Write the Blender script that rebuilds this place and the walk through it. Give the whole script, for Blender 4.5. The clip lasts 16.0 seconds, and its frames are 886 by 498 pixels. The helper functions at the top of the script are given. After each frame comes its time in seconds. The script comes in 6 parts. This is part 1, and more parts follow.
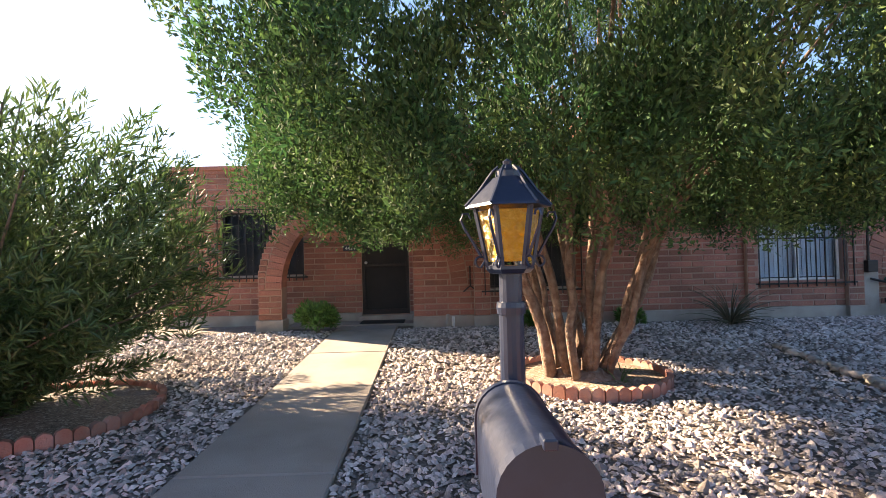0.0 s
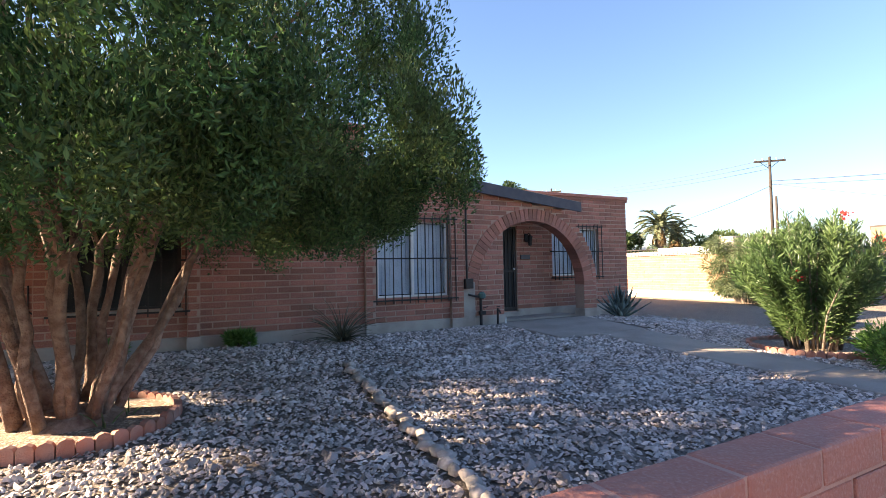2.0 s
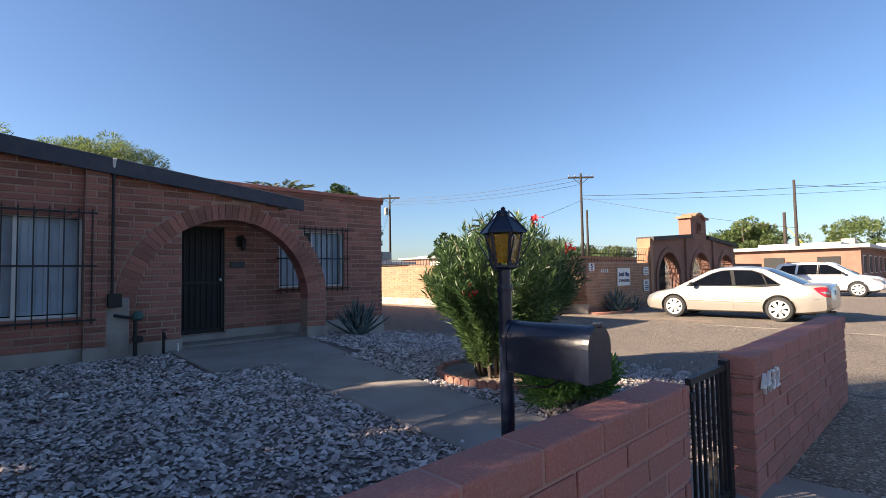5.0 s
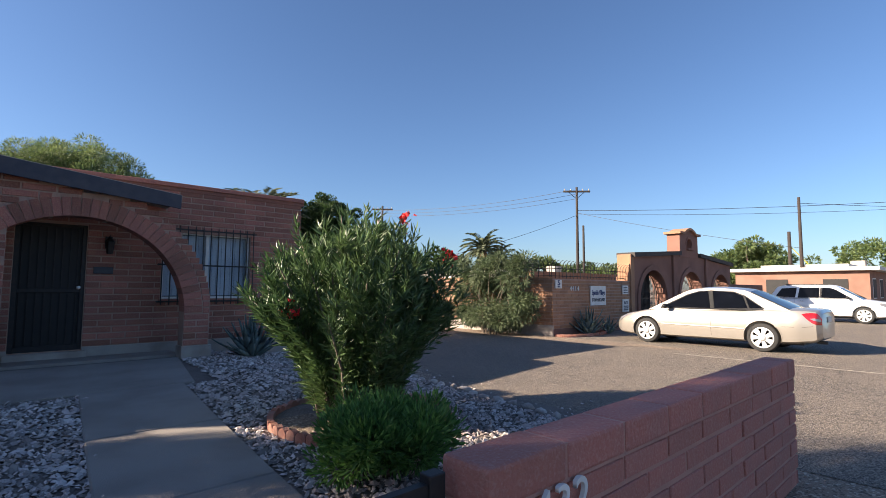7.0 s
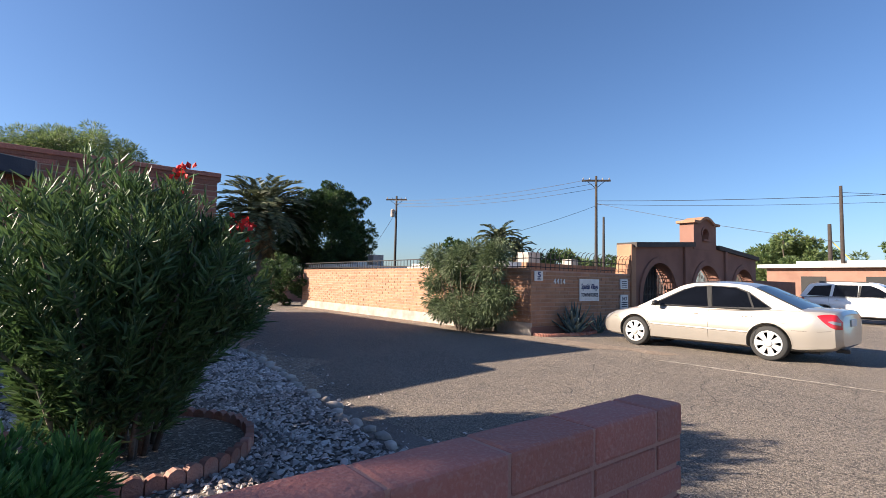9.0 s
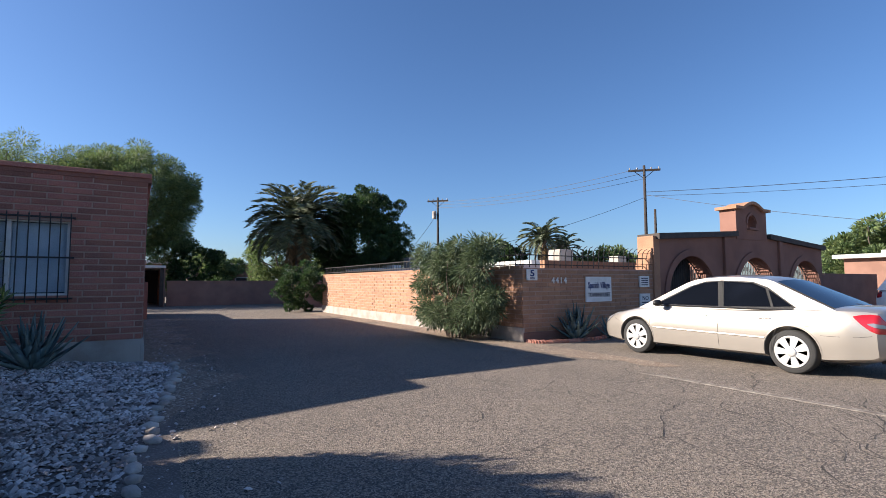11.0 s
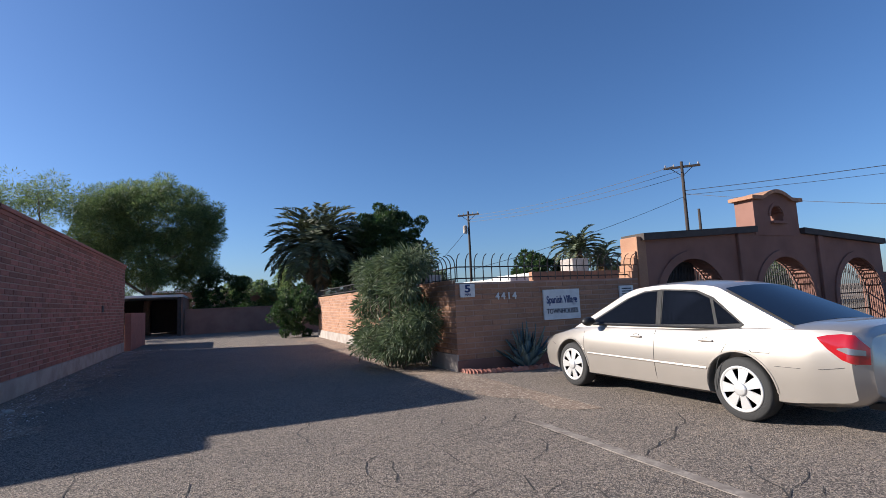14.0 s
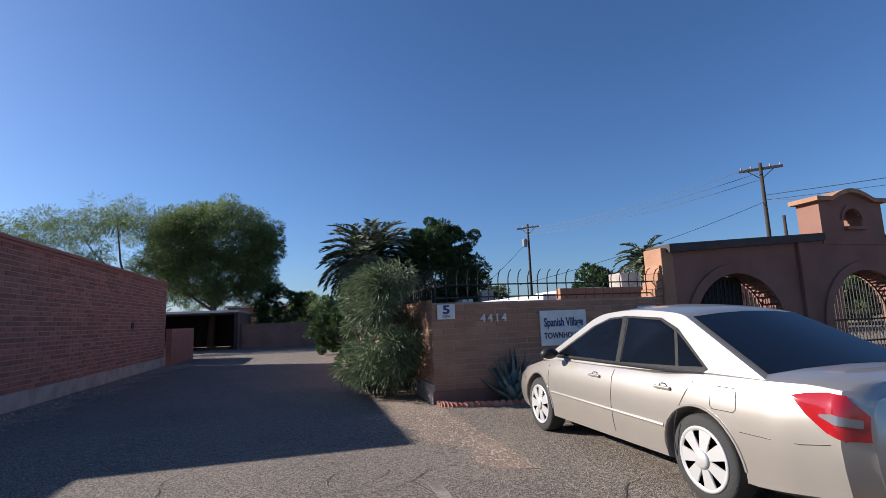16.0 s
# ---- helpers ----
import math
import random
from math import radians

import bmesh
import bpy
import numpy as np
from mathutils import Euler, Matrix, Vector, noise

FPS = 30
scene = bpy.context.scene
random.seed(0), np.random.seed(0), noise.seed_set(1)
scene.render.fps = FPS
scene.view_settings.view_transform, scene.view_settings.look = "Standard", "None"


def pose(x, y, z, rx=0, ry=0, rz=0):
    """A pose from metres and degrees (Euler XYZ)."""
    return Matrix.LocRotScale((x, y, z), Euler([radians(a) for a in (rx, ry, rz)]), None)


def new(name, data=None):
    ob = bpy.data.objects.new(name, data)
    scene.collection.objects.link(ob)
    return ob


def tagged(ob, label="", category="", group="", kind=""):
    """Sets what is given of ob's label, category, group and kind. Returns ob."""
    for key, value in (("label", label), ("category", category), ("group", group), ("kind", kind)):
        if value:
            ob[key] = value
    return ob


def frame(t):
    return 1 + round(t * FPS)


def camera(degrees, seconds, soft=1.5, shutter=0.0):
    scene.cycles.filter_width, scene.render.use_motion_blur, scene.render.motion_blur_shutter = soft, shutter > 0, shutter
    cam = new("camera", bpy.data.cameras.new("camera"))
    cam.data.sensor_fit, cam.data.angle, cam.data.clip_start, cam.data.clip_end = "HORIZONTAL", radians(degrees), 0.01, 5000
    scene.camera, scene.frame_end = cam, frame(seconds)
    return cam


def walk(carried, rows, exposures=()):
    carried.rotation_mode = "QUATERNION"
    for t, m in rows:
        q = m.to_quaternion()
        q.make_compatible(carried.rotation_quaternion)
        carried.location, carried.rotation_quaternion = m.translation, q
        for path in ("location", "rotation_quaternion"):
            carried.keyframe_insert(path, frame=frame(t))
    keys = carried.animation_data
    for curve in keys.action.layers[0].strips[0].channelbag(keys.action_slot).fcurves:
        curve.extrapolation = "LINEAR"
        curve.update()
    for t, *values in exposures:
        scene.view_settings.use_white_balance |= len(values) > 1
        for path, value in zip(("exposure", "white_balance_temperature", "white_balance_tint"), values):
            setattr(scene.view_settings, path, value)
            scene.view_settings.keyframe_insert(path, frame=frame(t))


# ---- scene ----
cam = camera(83.7, 16.0, soft=0.75)
METRES, EYE, TILT, LEAN, TURN = 18.8, 1.42, 0.0, 0.0, -1.1
ROWS = [
    (0.0, 0.0, 0.0, 0.0, 0.03, 1.19, 1.42),
    (0.5, 0.0334, 0.0011, -0.001, -9.62, 0.72, 1.85),
    (1.0, 0.0663, -0.0018, 0.0, -16.33, 1.85, 0.19),
    (1.5, 0.0993, -0.0003, 0.0001, -21.31, 1.74, 1.2),
    (2.0, 0.1306, -0.0034, 0.0005, -26.91, 2.28, 1.05),
    (2.5, 0.1622, -0.0036, -0.0005, -28.55, 1.64, 1.93),
    (3.0, 0.1939, -0.005, 0.0006, -36.47, 2.38, -0.06),
    (3.5, 0.2246, -0.0062, 0.0, -37.41, 3.53, -0.92),
    (4.0, 0.2561, -0.0081, 0.0012, -42.82, 3.93, -1.38),
    (4.5, 0.2875, -0.0092, -0.0002, -42.51, 3.03, 0.83),
    (5.0, 0.3208, -0.0084, 0.001, -42.57, 2.82, 0.99),
    (7.5, 0.4788, -0.0104, -0.0004, -41.42, 4.72, -0.5),
    (8.0, 0.5118, -0.009, -0.0006, -41.52, 4.37, -0.43),
    (8.5, 0.5427, -0.0111, -0.0016, -40.3, 2.78, -0.99),
    (9.0, 0.5763, -0.0073, -0.0027, -37.86, 3.73, -1.19),
    (9.5, 0.6086, -0.0081, -0.0015, -38.11, 4.45, 0.47),
    (12.0, 0.7639, -0.017, -0.0028, -25.98, 3.4, 0.46),
    (12.5, 0.7944, -0.0153, -0.0021, -26.18, 3.38, 2.09),
    (13.0, 0.8245, -0.012, -0.0026, -24.75, 4.09, 2.2),
    (13.5, 0.8551, -0.0076, -0.0016, -24.21, 5.6, 1.27),
    (14.0, 0.8833, -0.0065, -0.0025, -23.15, 6.03, 2.53),
    (14.5, 0.9134, 0.0002, -0.0013, -20.45, 6.85, 2.06),
    (15.0, 0.9401, 0.0028, -0.001, -18.01, 6.66, 2.21),
    (15.5, 0.9668, 0.0108, 0.0004, -12.83, 5.91, 2.17),
    (16.0, 0.9943, 0.0119, 0.0011, -14.24, 8.04, 2.14),
]
EXPOSURES = [(0.0, 2.75, 8000, 17), (1.0, 3.17, 8000, 17), (1.5, 2.93, 7900, 17), (2.5, 2.65, 7850, 17), (3.5, 2.41, 7400, 17), (5.0, 1.67, 6950, 16), (9.0, 1.43, 6400, 15), (12.5, 1.1, 5800, 14), (16.0, 0.84, 5700, 14)]
walk(cam, [(t, pose(0, 0, EYE, TILT, LEAN, TURN) @ pose(METRES * x, METRES * y, METRES * z, 90 + pitch, roll, yaw)) for t, x, y, z, yaw, pitch, roll in ROWS], EXPOSURES)

# ---- light ----
random.seed(7)
rng = np.random.default_rng(7)
SUN_EL, SUN_DIR = 23.6, Vector((-6.6, 3.65, 3.3)).normalized()
world = bpy.data.worlds.new("world")
scene.world = world
world.use_nodes = True
wn = world.node_tree
sky = wn.nodes.new("ShaderNodeTexSky")
sky.sky_type = "NISHITA"
sky.sun_disc = False
sky.sun_elevation = radians(SUN_EL)
sky.sun_rotation = math.atan2(SUN_DIR.x, SUN_DIR.y)
sky.air_density, sky.dust_density, sky.ozone_density = 1.0, 0.7, 6.0
wn.links.new(sky.outputs[0], wn.nodes["Background"].inputs[0])
wn.nodes["Background"].inputs[1].default_value = 0.063
sun = new("sun", bpy.data.lights.new("sun", "SUN"))
sun.data.energy, sun.data.angle, sun.data.color = 5.0, radians(0.5), (1.0, 0.87, 0.68)
sun.rotation_mode = "QUATERNION"
sun.rotation_quaternion = SUN_DIR.to_track_quat("Z", "Y")


# ---- materials ----
def mat(name, base, rough=0.85, metal=0.0, vary=0.0, tone=None, scale=8.0, amount=0.5, bump=0.0, bump_scale=60.0, fine=None, spec=None, coat=0.0, ramp=(0.4, 0.65), chips=()):
    """base colour, a second tone in blotches, a random lightness for each piece, and fine relief."""
    m = bpy.data.materials.new(name)
    m.use_nodes = True
    nt = m.node_tree
    p = nt.nodes["Principled BSDF"]
    p.inputs["Roughness"].default_value, p.inputs["Metallic"].default_value = rough, metal
    p.inputs["Coat Weight"].default_value = coat
    if spec is not None:
        p.inputs["Specular IOR Level"].default_value = spec
    tc = nt.nodes.new("ShaderNodeTexCoord")
    geo = nt.nodes.new("ShaderNodeNewGeometry")
    col = nt.nodes.new("ShaderNodeRGB")
    col.outputs[0].default_value = (*base, 1)
    out = col.outputs[0]

    def noise(s, detail=4.0):
        n = nt.nodes.new("ShaderNodeTexNoise")
        n.inputs["Scale"].default_value, n.inputs["Detail"].default_value = s, detail
        nt.links.new(geo.outputs["Position"], n.inputs["Vector"])
        return n.outputs["Fac"]

    def mix(a, b, fac, blend="MIX"):
        x = nt.nodes.new("ShaderNodeMix")
        x.data_type, x.blend_type = "RGBA", blend
        for k, v in ((0, fac), (6, a), (7, b)):
            if hasattr(v, "is_output"):
                nt.links.new(v, x.inputs[k])
            else:
                x.inputs[k].default_value = v
        return x.outputs[2]

    def remap(v, a, b, lo, hi):
        r = nt.nodes.new("ShaderNodeMapRange")
        for k, q in enumerate((a, b, lo, hi)):
            r.inputs[k + 1].default_value = q
        nt.links.new(v, r.inputs[0])
        return r.outputs[0]
    if tone:
        out = mix(out, (*tone, 1), remap(noise(scale), ramp[0], ramp[1], 0, amount))
    if fine:
        out = mix(out, (*fine[0], 1), remap(noise(fine[1], 2.0), 0.5, 0.68, 0, fine[2]))
    for colour, size, lo, hi in chips:
        v = nt.nodes.new("ShaderNodeTexVoronoi")
        v.inputs["Scale"].default_value = size
        nt.links.new(geo.outputs["Position"], v.inputs["Vector"])
        sep = nt.nodes.new("ShaderNodeSeparateColor")
        nt.links.new(v.outputs["Color"], sep.inputs[0])
        out = mix(out, (*colour, 1), remap(sep.outputs[0], lo, hi, 0, 0.9))
    if vary:
        oi = nt.nodes.new("ShaderNodeObjectInfo")
        add = nt.nodes.new("ShaderNodeMath")
        add.operation = "ADD"
        nt.links.new(geo.outputs["Random Per Island"], add.inputs[0])
        nt.links.new(oi.outputs["Random"], add.inputs[1])
        fr = nt.nodes.new("ShaderNodeMath")
        fr.operation = "FRACT"
        nt.links.new(add.outputs[0], fr.inputs[0])
        hsv = nt.nodes.new("ShaderNodeHueSaturation")
        nt.links.new(out, hsv.inputs["Color"])
        nt.links.new(remap(fr.outputs[0], 0, 1, 1 - vary, 1 + vary), hsv.inputs["Value"])
        nt.links.new(remap(fr.outputs[0], 0, 1, 0.5 + vary * 0.014, 0.5 - vary * 0.014), hsv.inputs["Hue"])
        out = hsv.outputs[0]
    nt.links.new(out, p.inputs["Base Color"])
    if bump:
        b = nt.nodes.new("ShaderNodeBump")
        b.inputs["Strength"].default_value, b.inputs["Distance"].default_value = bump, 0.02
        nt.links.new(noise(bump_scale), b.inputs["Height"])
        nt.links.new(b.outputs[0], p.inputs["Normal"])
    return m


def leaf_mat(name, base, tone, vary=0.45, trans=0.35, rough=0.55):
    m = mat(name, base, rough, vary=vary, tone=tone, scale=1.6, amount=0.8)
    nt = m.node_tree
    p = nt.nodes["Principled BSDF"]
    t = nt.nodes.new("ShaderNodeBsdfTranslucent")
    src = p.inputs["Base Color"].links[0].from_socket
    nt.links.new(src, t.inputs[0])
    mx = nt.nodes.new("ShaderNodeMixShader")
    mx.inputs[0].default_value = trans
    nt.links.new(p.outputs[0], mx.inputs[1])
    nt.links.new(t.outputs[0], mx.inputs[2])
    nt.links.new(mx.outputs[0], nt.nodes["Material Output"].inputs[0])
    return m


BRICK = mat("adobe_brick", (0.335, 0.135, 0.098), 0.92, vary=0.26, tone=(0.225, 0.095, 0.08), scale=3.0, amount=0.6, bump=0.5, bump_scale=45, fine=((0.46, 0.26, 0.18), 70, 0.45))
BRICK_TAN = mat("tan_brick", (0.37, 0.205, 0.122), 0.92, vary=0.13, tone=(0.29, 0.145, 0.09), scale=2.0, amount=0.6, bump=0.5, bump_scale=40, fine=((0.5, 0.3, 0.18), 60, 0.4))
BRICK_RED = mat("painted_red_brick", (0.42, 0.15, 0.115), 0.88, vary=0.09, tone=(0.36, 0.16, 0.13), scale=5.0, amount=0.6, bump=0.45, bump_scale=50, fine=((0.5, 0.27, 0.22), 80, 0.4))
MORTAR = mat("mortar", (0.42, 0.285, 0.225), 0.95, tone=(0.30, 0.18, 0.14), scale=4, bump=0.4, bump_scale=90)
MORTAR_RED = mat("red_mortar", (0.47, 0.25, 0.2), 0.95, tone=(0.36, 0.18, 0.145), scale=5, bump=0.4, bump_scale=90)
CONCRETE = mat("footing_concrete", (0.40, 0.36, 0.32), 0.9, tone=(0.27, 0.23, 0.20), scale=2.5, amount=0.8, bump=0.4, bump_scale=70)
SLAB = mat("walkway_concrete", (0.30, 0.265, 0.235), 0.9, tone=(0.21, 0.18, 0.16), scale=1.6, amount=0.8, bump=0.35, bump_scale=120, fine=((0.5, 0.45, 0.38), 160, 0.35))
DIRT = mat("sandy_dirt", (0.235, 0.17, 0.122), 0.95, tone=(0.15, 0.108, 0.08), scale=1.2, amount=0.9, bump=0.8, bump_scale=35, fine=((0.42, 0.33, 0.25), 90, 0.6), chips=(((0.45, 0.38, 0.3), 45, 0.8, 0.84), ((0.1, 0.075, 0.055), 60, 0.82, 0.86)))
YARD = mat("yard_soil", (0.16, 0.13, 0.112), 0.95, tone=(0.10, 0.08, 0.07), scale=3.0, amount=0.9, bump=0.8, bump_scale=40, fine=((0.34, 0.28, 0.24), 60, 0.6))
ASPHALT = mat("worn_asphalt", (0.175, 0.145, 0.118), 0.95, tone=(0.118, 0.1, 0.086), scale=0.7, amount=0.9, bump=0.9, bump_scale=110, fine=((0.21, 0.17, 0.135), 9, 0.4), chips=(((0.38, 0.32, 0.26), 105, 0.68, 0.72), ((0.05, 0.042, 0.036), 90, 0.72, 0.76), ((0.30, 0.24, 0.18), 62, 0.88, 0.92)))
STONE = mat("gravel_stone", (0.48, 0.43, 0.405), 0.9, vary=0.6, tone=(0.34, 0.265, 0.235), scale=2.2, amount=0.7, bump=0.3, bump_scale=120)
COBBLE = mat("border_stone", (0.46, 0.41, 0.37), 0.9, vary=0.3, tone=(0.26, 0.21, 0.18), scale=9, bump=0.5, bump_scale=40)
TERRA = mat("terracotta_edging", (0.38, 0.155, 0.11), 0.9, vary=0.2, tone=(0.36, 0.24, 0.2), scale=6, amount=0.7, bump=0.4, bump_scale=60)
FASCIA = mat("dark_blue_trim", (0.045, 0.05, 0.07), 0.7, tone=(0.085, 0.085, 0.095), scale=6, amount=0.5, bump=0.2)
ROOF = mat("roof_coating", (0.42, 0.38, 0.33), 0.9, tone=(0.3, 0.26, 0.22), scale=2)
IRON = mat("black_iron", (0.018, 0.018, 0.02), 0.55, 0.3, tone=(0.05, 0.035, 0.03), scale=20, amount=0.4)
POSTPAINT = mat("black_enamel", (0.006, 0.012, 0.032), 0.36, 0.0, spec=0.5, tone=(0.012, 0.02, 0.046), scale=12, amount=0.5, bump=0.08, bump_scale=30)
WHITE = mat("white_paint", (0.72, 0.72, 0.70), 0.6, tone=(0.6, 0.59, 0.56), scale=8, amount=0.6)
# near-black for door screens, and for shade behind windows and in the carport
DARKDOOR_SHADE = mat("dark_screen_and_shade", (0.012, 0.012, 0.013), 0.7, tone=(0.022, 0.02, 0.02), scale=4)
BLIND = mat("pale_blinds", (0.46, 0.50, 0.55), 0.75, tone=(0.3, 0.34, 0.4), scale=2.2, amount=0.7)
BARK = mat("shaggy_bark", (0.15, 0.088, 0.062), 0.95, vary=0.3, tone=(0.27, 0.195, 0.15), scale=14, amount=0.8, bump=1.0, bump_scale=45)
BARK_GREY = mat("grey_bark", (0.13, 0.10, 0.08), 0.95, vary=0.25, tone=(0.2, 0.165, 0.135), scale=14, amount=0.8, bump=0.8, bump_scale=40)
WOODPOLE = mat("creosote_pole", (0.035, 0.027, 0.023), 0.9, tone=(0.06, 0.046, 0.038), scale=5, bump=0.4)
STUCCO = mat("brown_stucco", (0.25, 0.13, 0.098), 0.92, tone=(0.19, 0.095, 0.07), scale=1.3, amount=0.8, bump=0.4, bump_scale=60)
FARWALL = mat("far_masonry", (0.29, 0.16, 0.118), 0.93, tone=(0.21, 0.115, 0.085), scale=1.1, amount=0.8, bump=0.3)
FARWHITE = mat("far_white_wall", (0.66, 0.64, 0.60), 0.85, tone=(0.52, 0.5, 0.46), scale=0.8, amount=0.7)
SHINGLE = mat("dark_coping", (0.05, 0.042, 0.038), 0.85, tone=(0.09, 0.075, 0.065), scale=5)
# worn line paint, also the colour of the sunlit strip on the drive
PAINTLINE_SUN = mat("worn_line_and_sun_strip", (0.30, 0.265, 0.225), 0.9, tone=(0.15, 0.125, 0.105), scale=7, amount=1.0, fine=((0.19, 0.16, 0.135), 30, 0.95))
CRACK = mat("crack_fill", (0.045, 0.04, 0.036), 0.9)


def glass_mat(name, colour, rough=0.03):
    m = bpy.data.materials.new(name)
    m.use_nodes = True
    p = m.node_tree.nodes["Principled BSDF"]
    p.inputs["Base Color"].default_value = (*colour, 1)
    p.inputs["Roughness"].default_value = rough
    p.inputs["Transmission Weight"].default_value = 1.0
    p.inputs["IOR"].default_value = 1.08
    return m


GLASS = glass_mat("window_glass", (0.9, 0.95, 0.98))
AMBER = mat("amber_glass", (0.62, 0.36, 0.03), 0.25, tone=(0.72, 0.48, 0.06), scale=40, amount=0.8, bump=0.5, bump_scale=60)
AMBER.node_tree.nodes["Principled BSDF"].inputs["Transmission Weight"].default_value = 0.45
CYPRESS = leaf_mat("juniper_sprays", (0.03, 0.092, 0.03), (0.08, 0.122, 0.038), vary=0.6, trans=0.3, rough=0.8)
OLEANDER = leaf_mat("oleander_leaves", (0.06, 0.115, 0.04), (0.105, 0.165, 0.058), trans=0.25, rough=0.38)
BOXLEAF = leaf_mat("low_shrub_leaves", (0.075, 0.185, 0.04), (0.11, 0.23, 0.055))
GREYLEAF = leaf_mat("grey_green_leaves", (0.13, 0.165, 0.085), (0.08, 0.125, 0.055), trans=0.25)
MESQ = leaf_mat("mesquite_leaves", (0.11, 0.17, 0.06), (0.18, 0.22, 0.075), trans=0.45)
DARKLEAF = leaf_mat("dense_dark_leaves", (0.035, 0.075, 0.022), (0.06, 0.1, 0.03))
PALMLEAF = leaf_mat("palm_leaflets", (0.085, 0.11, 0.055), (0.12, 0.135, 0.07), trans=0.2)
DRYPALM = leaf_mat("dry_palm_leaflets", (0.26, 0.17, 0.075), (0.2, 0.13, 0.06), trans=0.2)
AGAVE = mat("agave_skin", (0.10, 0.155, 0.15), 0.6, vary=0.2, tone=(0.16, 0.2, 0.18), scale=5, amount=0.6)
YUCCA = mat("yucca_blades", (0.07, 0.085, 0.06), 0.7, vary=0.4, tone=(0.15, 0.125, 0.08), scale=7, amount=0.8)
RED = mat("red_petals", (0.62, 0.02, 0.02), 0.6, vary=0.15)


# ---- building blocks ----
def link_mesh(name, verts, faces, material, parent=None, smooth=False):
    me = bpy.data.meshes.new(name)
    me.from_pydata([tuple(map(float, v)) for v in verts] if not isinstance(verts, np.ndarray) else verts.tolist(), [], faces if isinstance(faces, list) else faces.tolist())
    if material:
        me.materials.append(material)
    if smooth:
        me.polygons.foreach_set("use_smooth", [True] * len(me.polygons))
    me.update()
    ob = new(name, me)
    if parent:
        ob.parent = parent
    return ob


def part(name, bm, material, parent, label="", smooth=False):
    me = bpy.data.meshes.new(name)
    bm.normal_update()
    bm.to_mesh(me)
    bm.free()
    me.materials.append(material)
    if smooth:
        me.polygons.foreach_set("use_smooth", [True] * len(me.polygons))
    ob = new(name, me)
    if parent:
        ob.parent = parent
    if label:
        tagged(ob, label)
    return ob


def thing(name, label, category, at=(0, 0, 0), turn=0, group="", kind=""):
    ob = new(name)
    ob.empty_display_size = 0.1
    ob.matrix_basis = pose(*at, 0, 0, turn)
    return tagged(ob, label, category, group, kind)


def box(bm, x0, x1, y0, y1, z0, z1, bevel=0.0):
    r = bmesh.ops.create_cube(bm, size=1.0, matrix=Matrix.Translation(((x0 + x1) / 2, (y0 + y1) / 2, (z0 + z1) / 2)) @ Matrix.Diagonal((x1 - x0, y1 - y0, z1 - z0, 1)))
    if bevel:
        es = list({e for v in r["verts"] for e in v.link_edges})
        bmesh.ops.bevel(bm, geom=es, offset=bevel, segments=2, profile=0.5, affect="EDGES")
    return bm


def boxbm(*a, bevel=0.0):
    return box(bmesh.new(), *a, bevel=bevel)


def tube(bm, pts, r0, r1=None, sides=8, caps=True):
    """A tapered tube along points."""
    pts = [Vector(p) for p in pts]
    r1 = r0 if r1 is None else r1
    rings = []
    n = len(pts)
    side = None
    for i, p in enumerate(pts):
        d = (pts[min(i + 1, n - 1)] - pts[max(i - 1, 0)]).normalized()
        if side is None:
            side = d.orthogonal().normalized()
        side = (side - d * side.dot(d)).normalized()
        up = d.cross(side)
        r = r0 + (r1 - r0) * i / max(n - 1, 1)
        rings.append([bm.verts.new(p + (side * math.cos(a) + up * math.sin(a)) * r) for a in [2 * math.pi * k / sides for k in range(sides)]])
    for a, b in zip(rings, rings[1:]):
        for k in range(sides):
            bm.faces.new((a[k], a[(k + 1) % sides], b[(k + 1) % sides], b[k]))
    if caps:
        bm.faces.new(rings[0][::-1])
        bm.faces.new(rings[-1])
    return bm


def tubebm(*a, **k):
    return tube(bmesh.new(), *a, **k)


def lathe(bm, profile, sides=16, centre=(0, 0, 0)):
    rings = []
    for r, z in profile:
        rings.append([bm.verts.new((centre[0] + r * math.cos(2 * math.pi * k / sides), centre[1] + r * math.sin(2 * math.pi * k / sides), centre[2] + z)) for k in range(sides)])
    for a, b in zip(rings, rings[1:]):
        for k in range(sides):
            bm.faces.new((a[k], a[(k + 1) % sides], b[(k + 1) % sides], b[k]))
    if profile[0][0] > 0.001:
        bm.faces.new(rings[0][::-1])
    if profile[-1][0] > 0.001:
        bm.faces.new(rings[-1])
    return bm


def prism(bm, outline, y0, y1):
    """An outline in x, z drawn out along y."""
    a = [bm.verts.new((x, y0, z)) for x, z in outline]
    b = [bm.verts.new((x, y1, z)) for x, z in outline]
    n = len(outline)
    bm.faces.new(a)
    bm.faces.new(b[::-1])
    for k in range(n):
        bm.faces.new((a[(k + 1) % n], a[k], b[k], b[(k + 1) % n]))
    bmesh.ops.recalc_face_normals(bm, faces=bm.faces)
    return bm


BRICK_L, BRICK_H, JOINT = 0.40, 0.105, 0.022
_brick_cache = {}


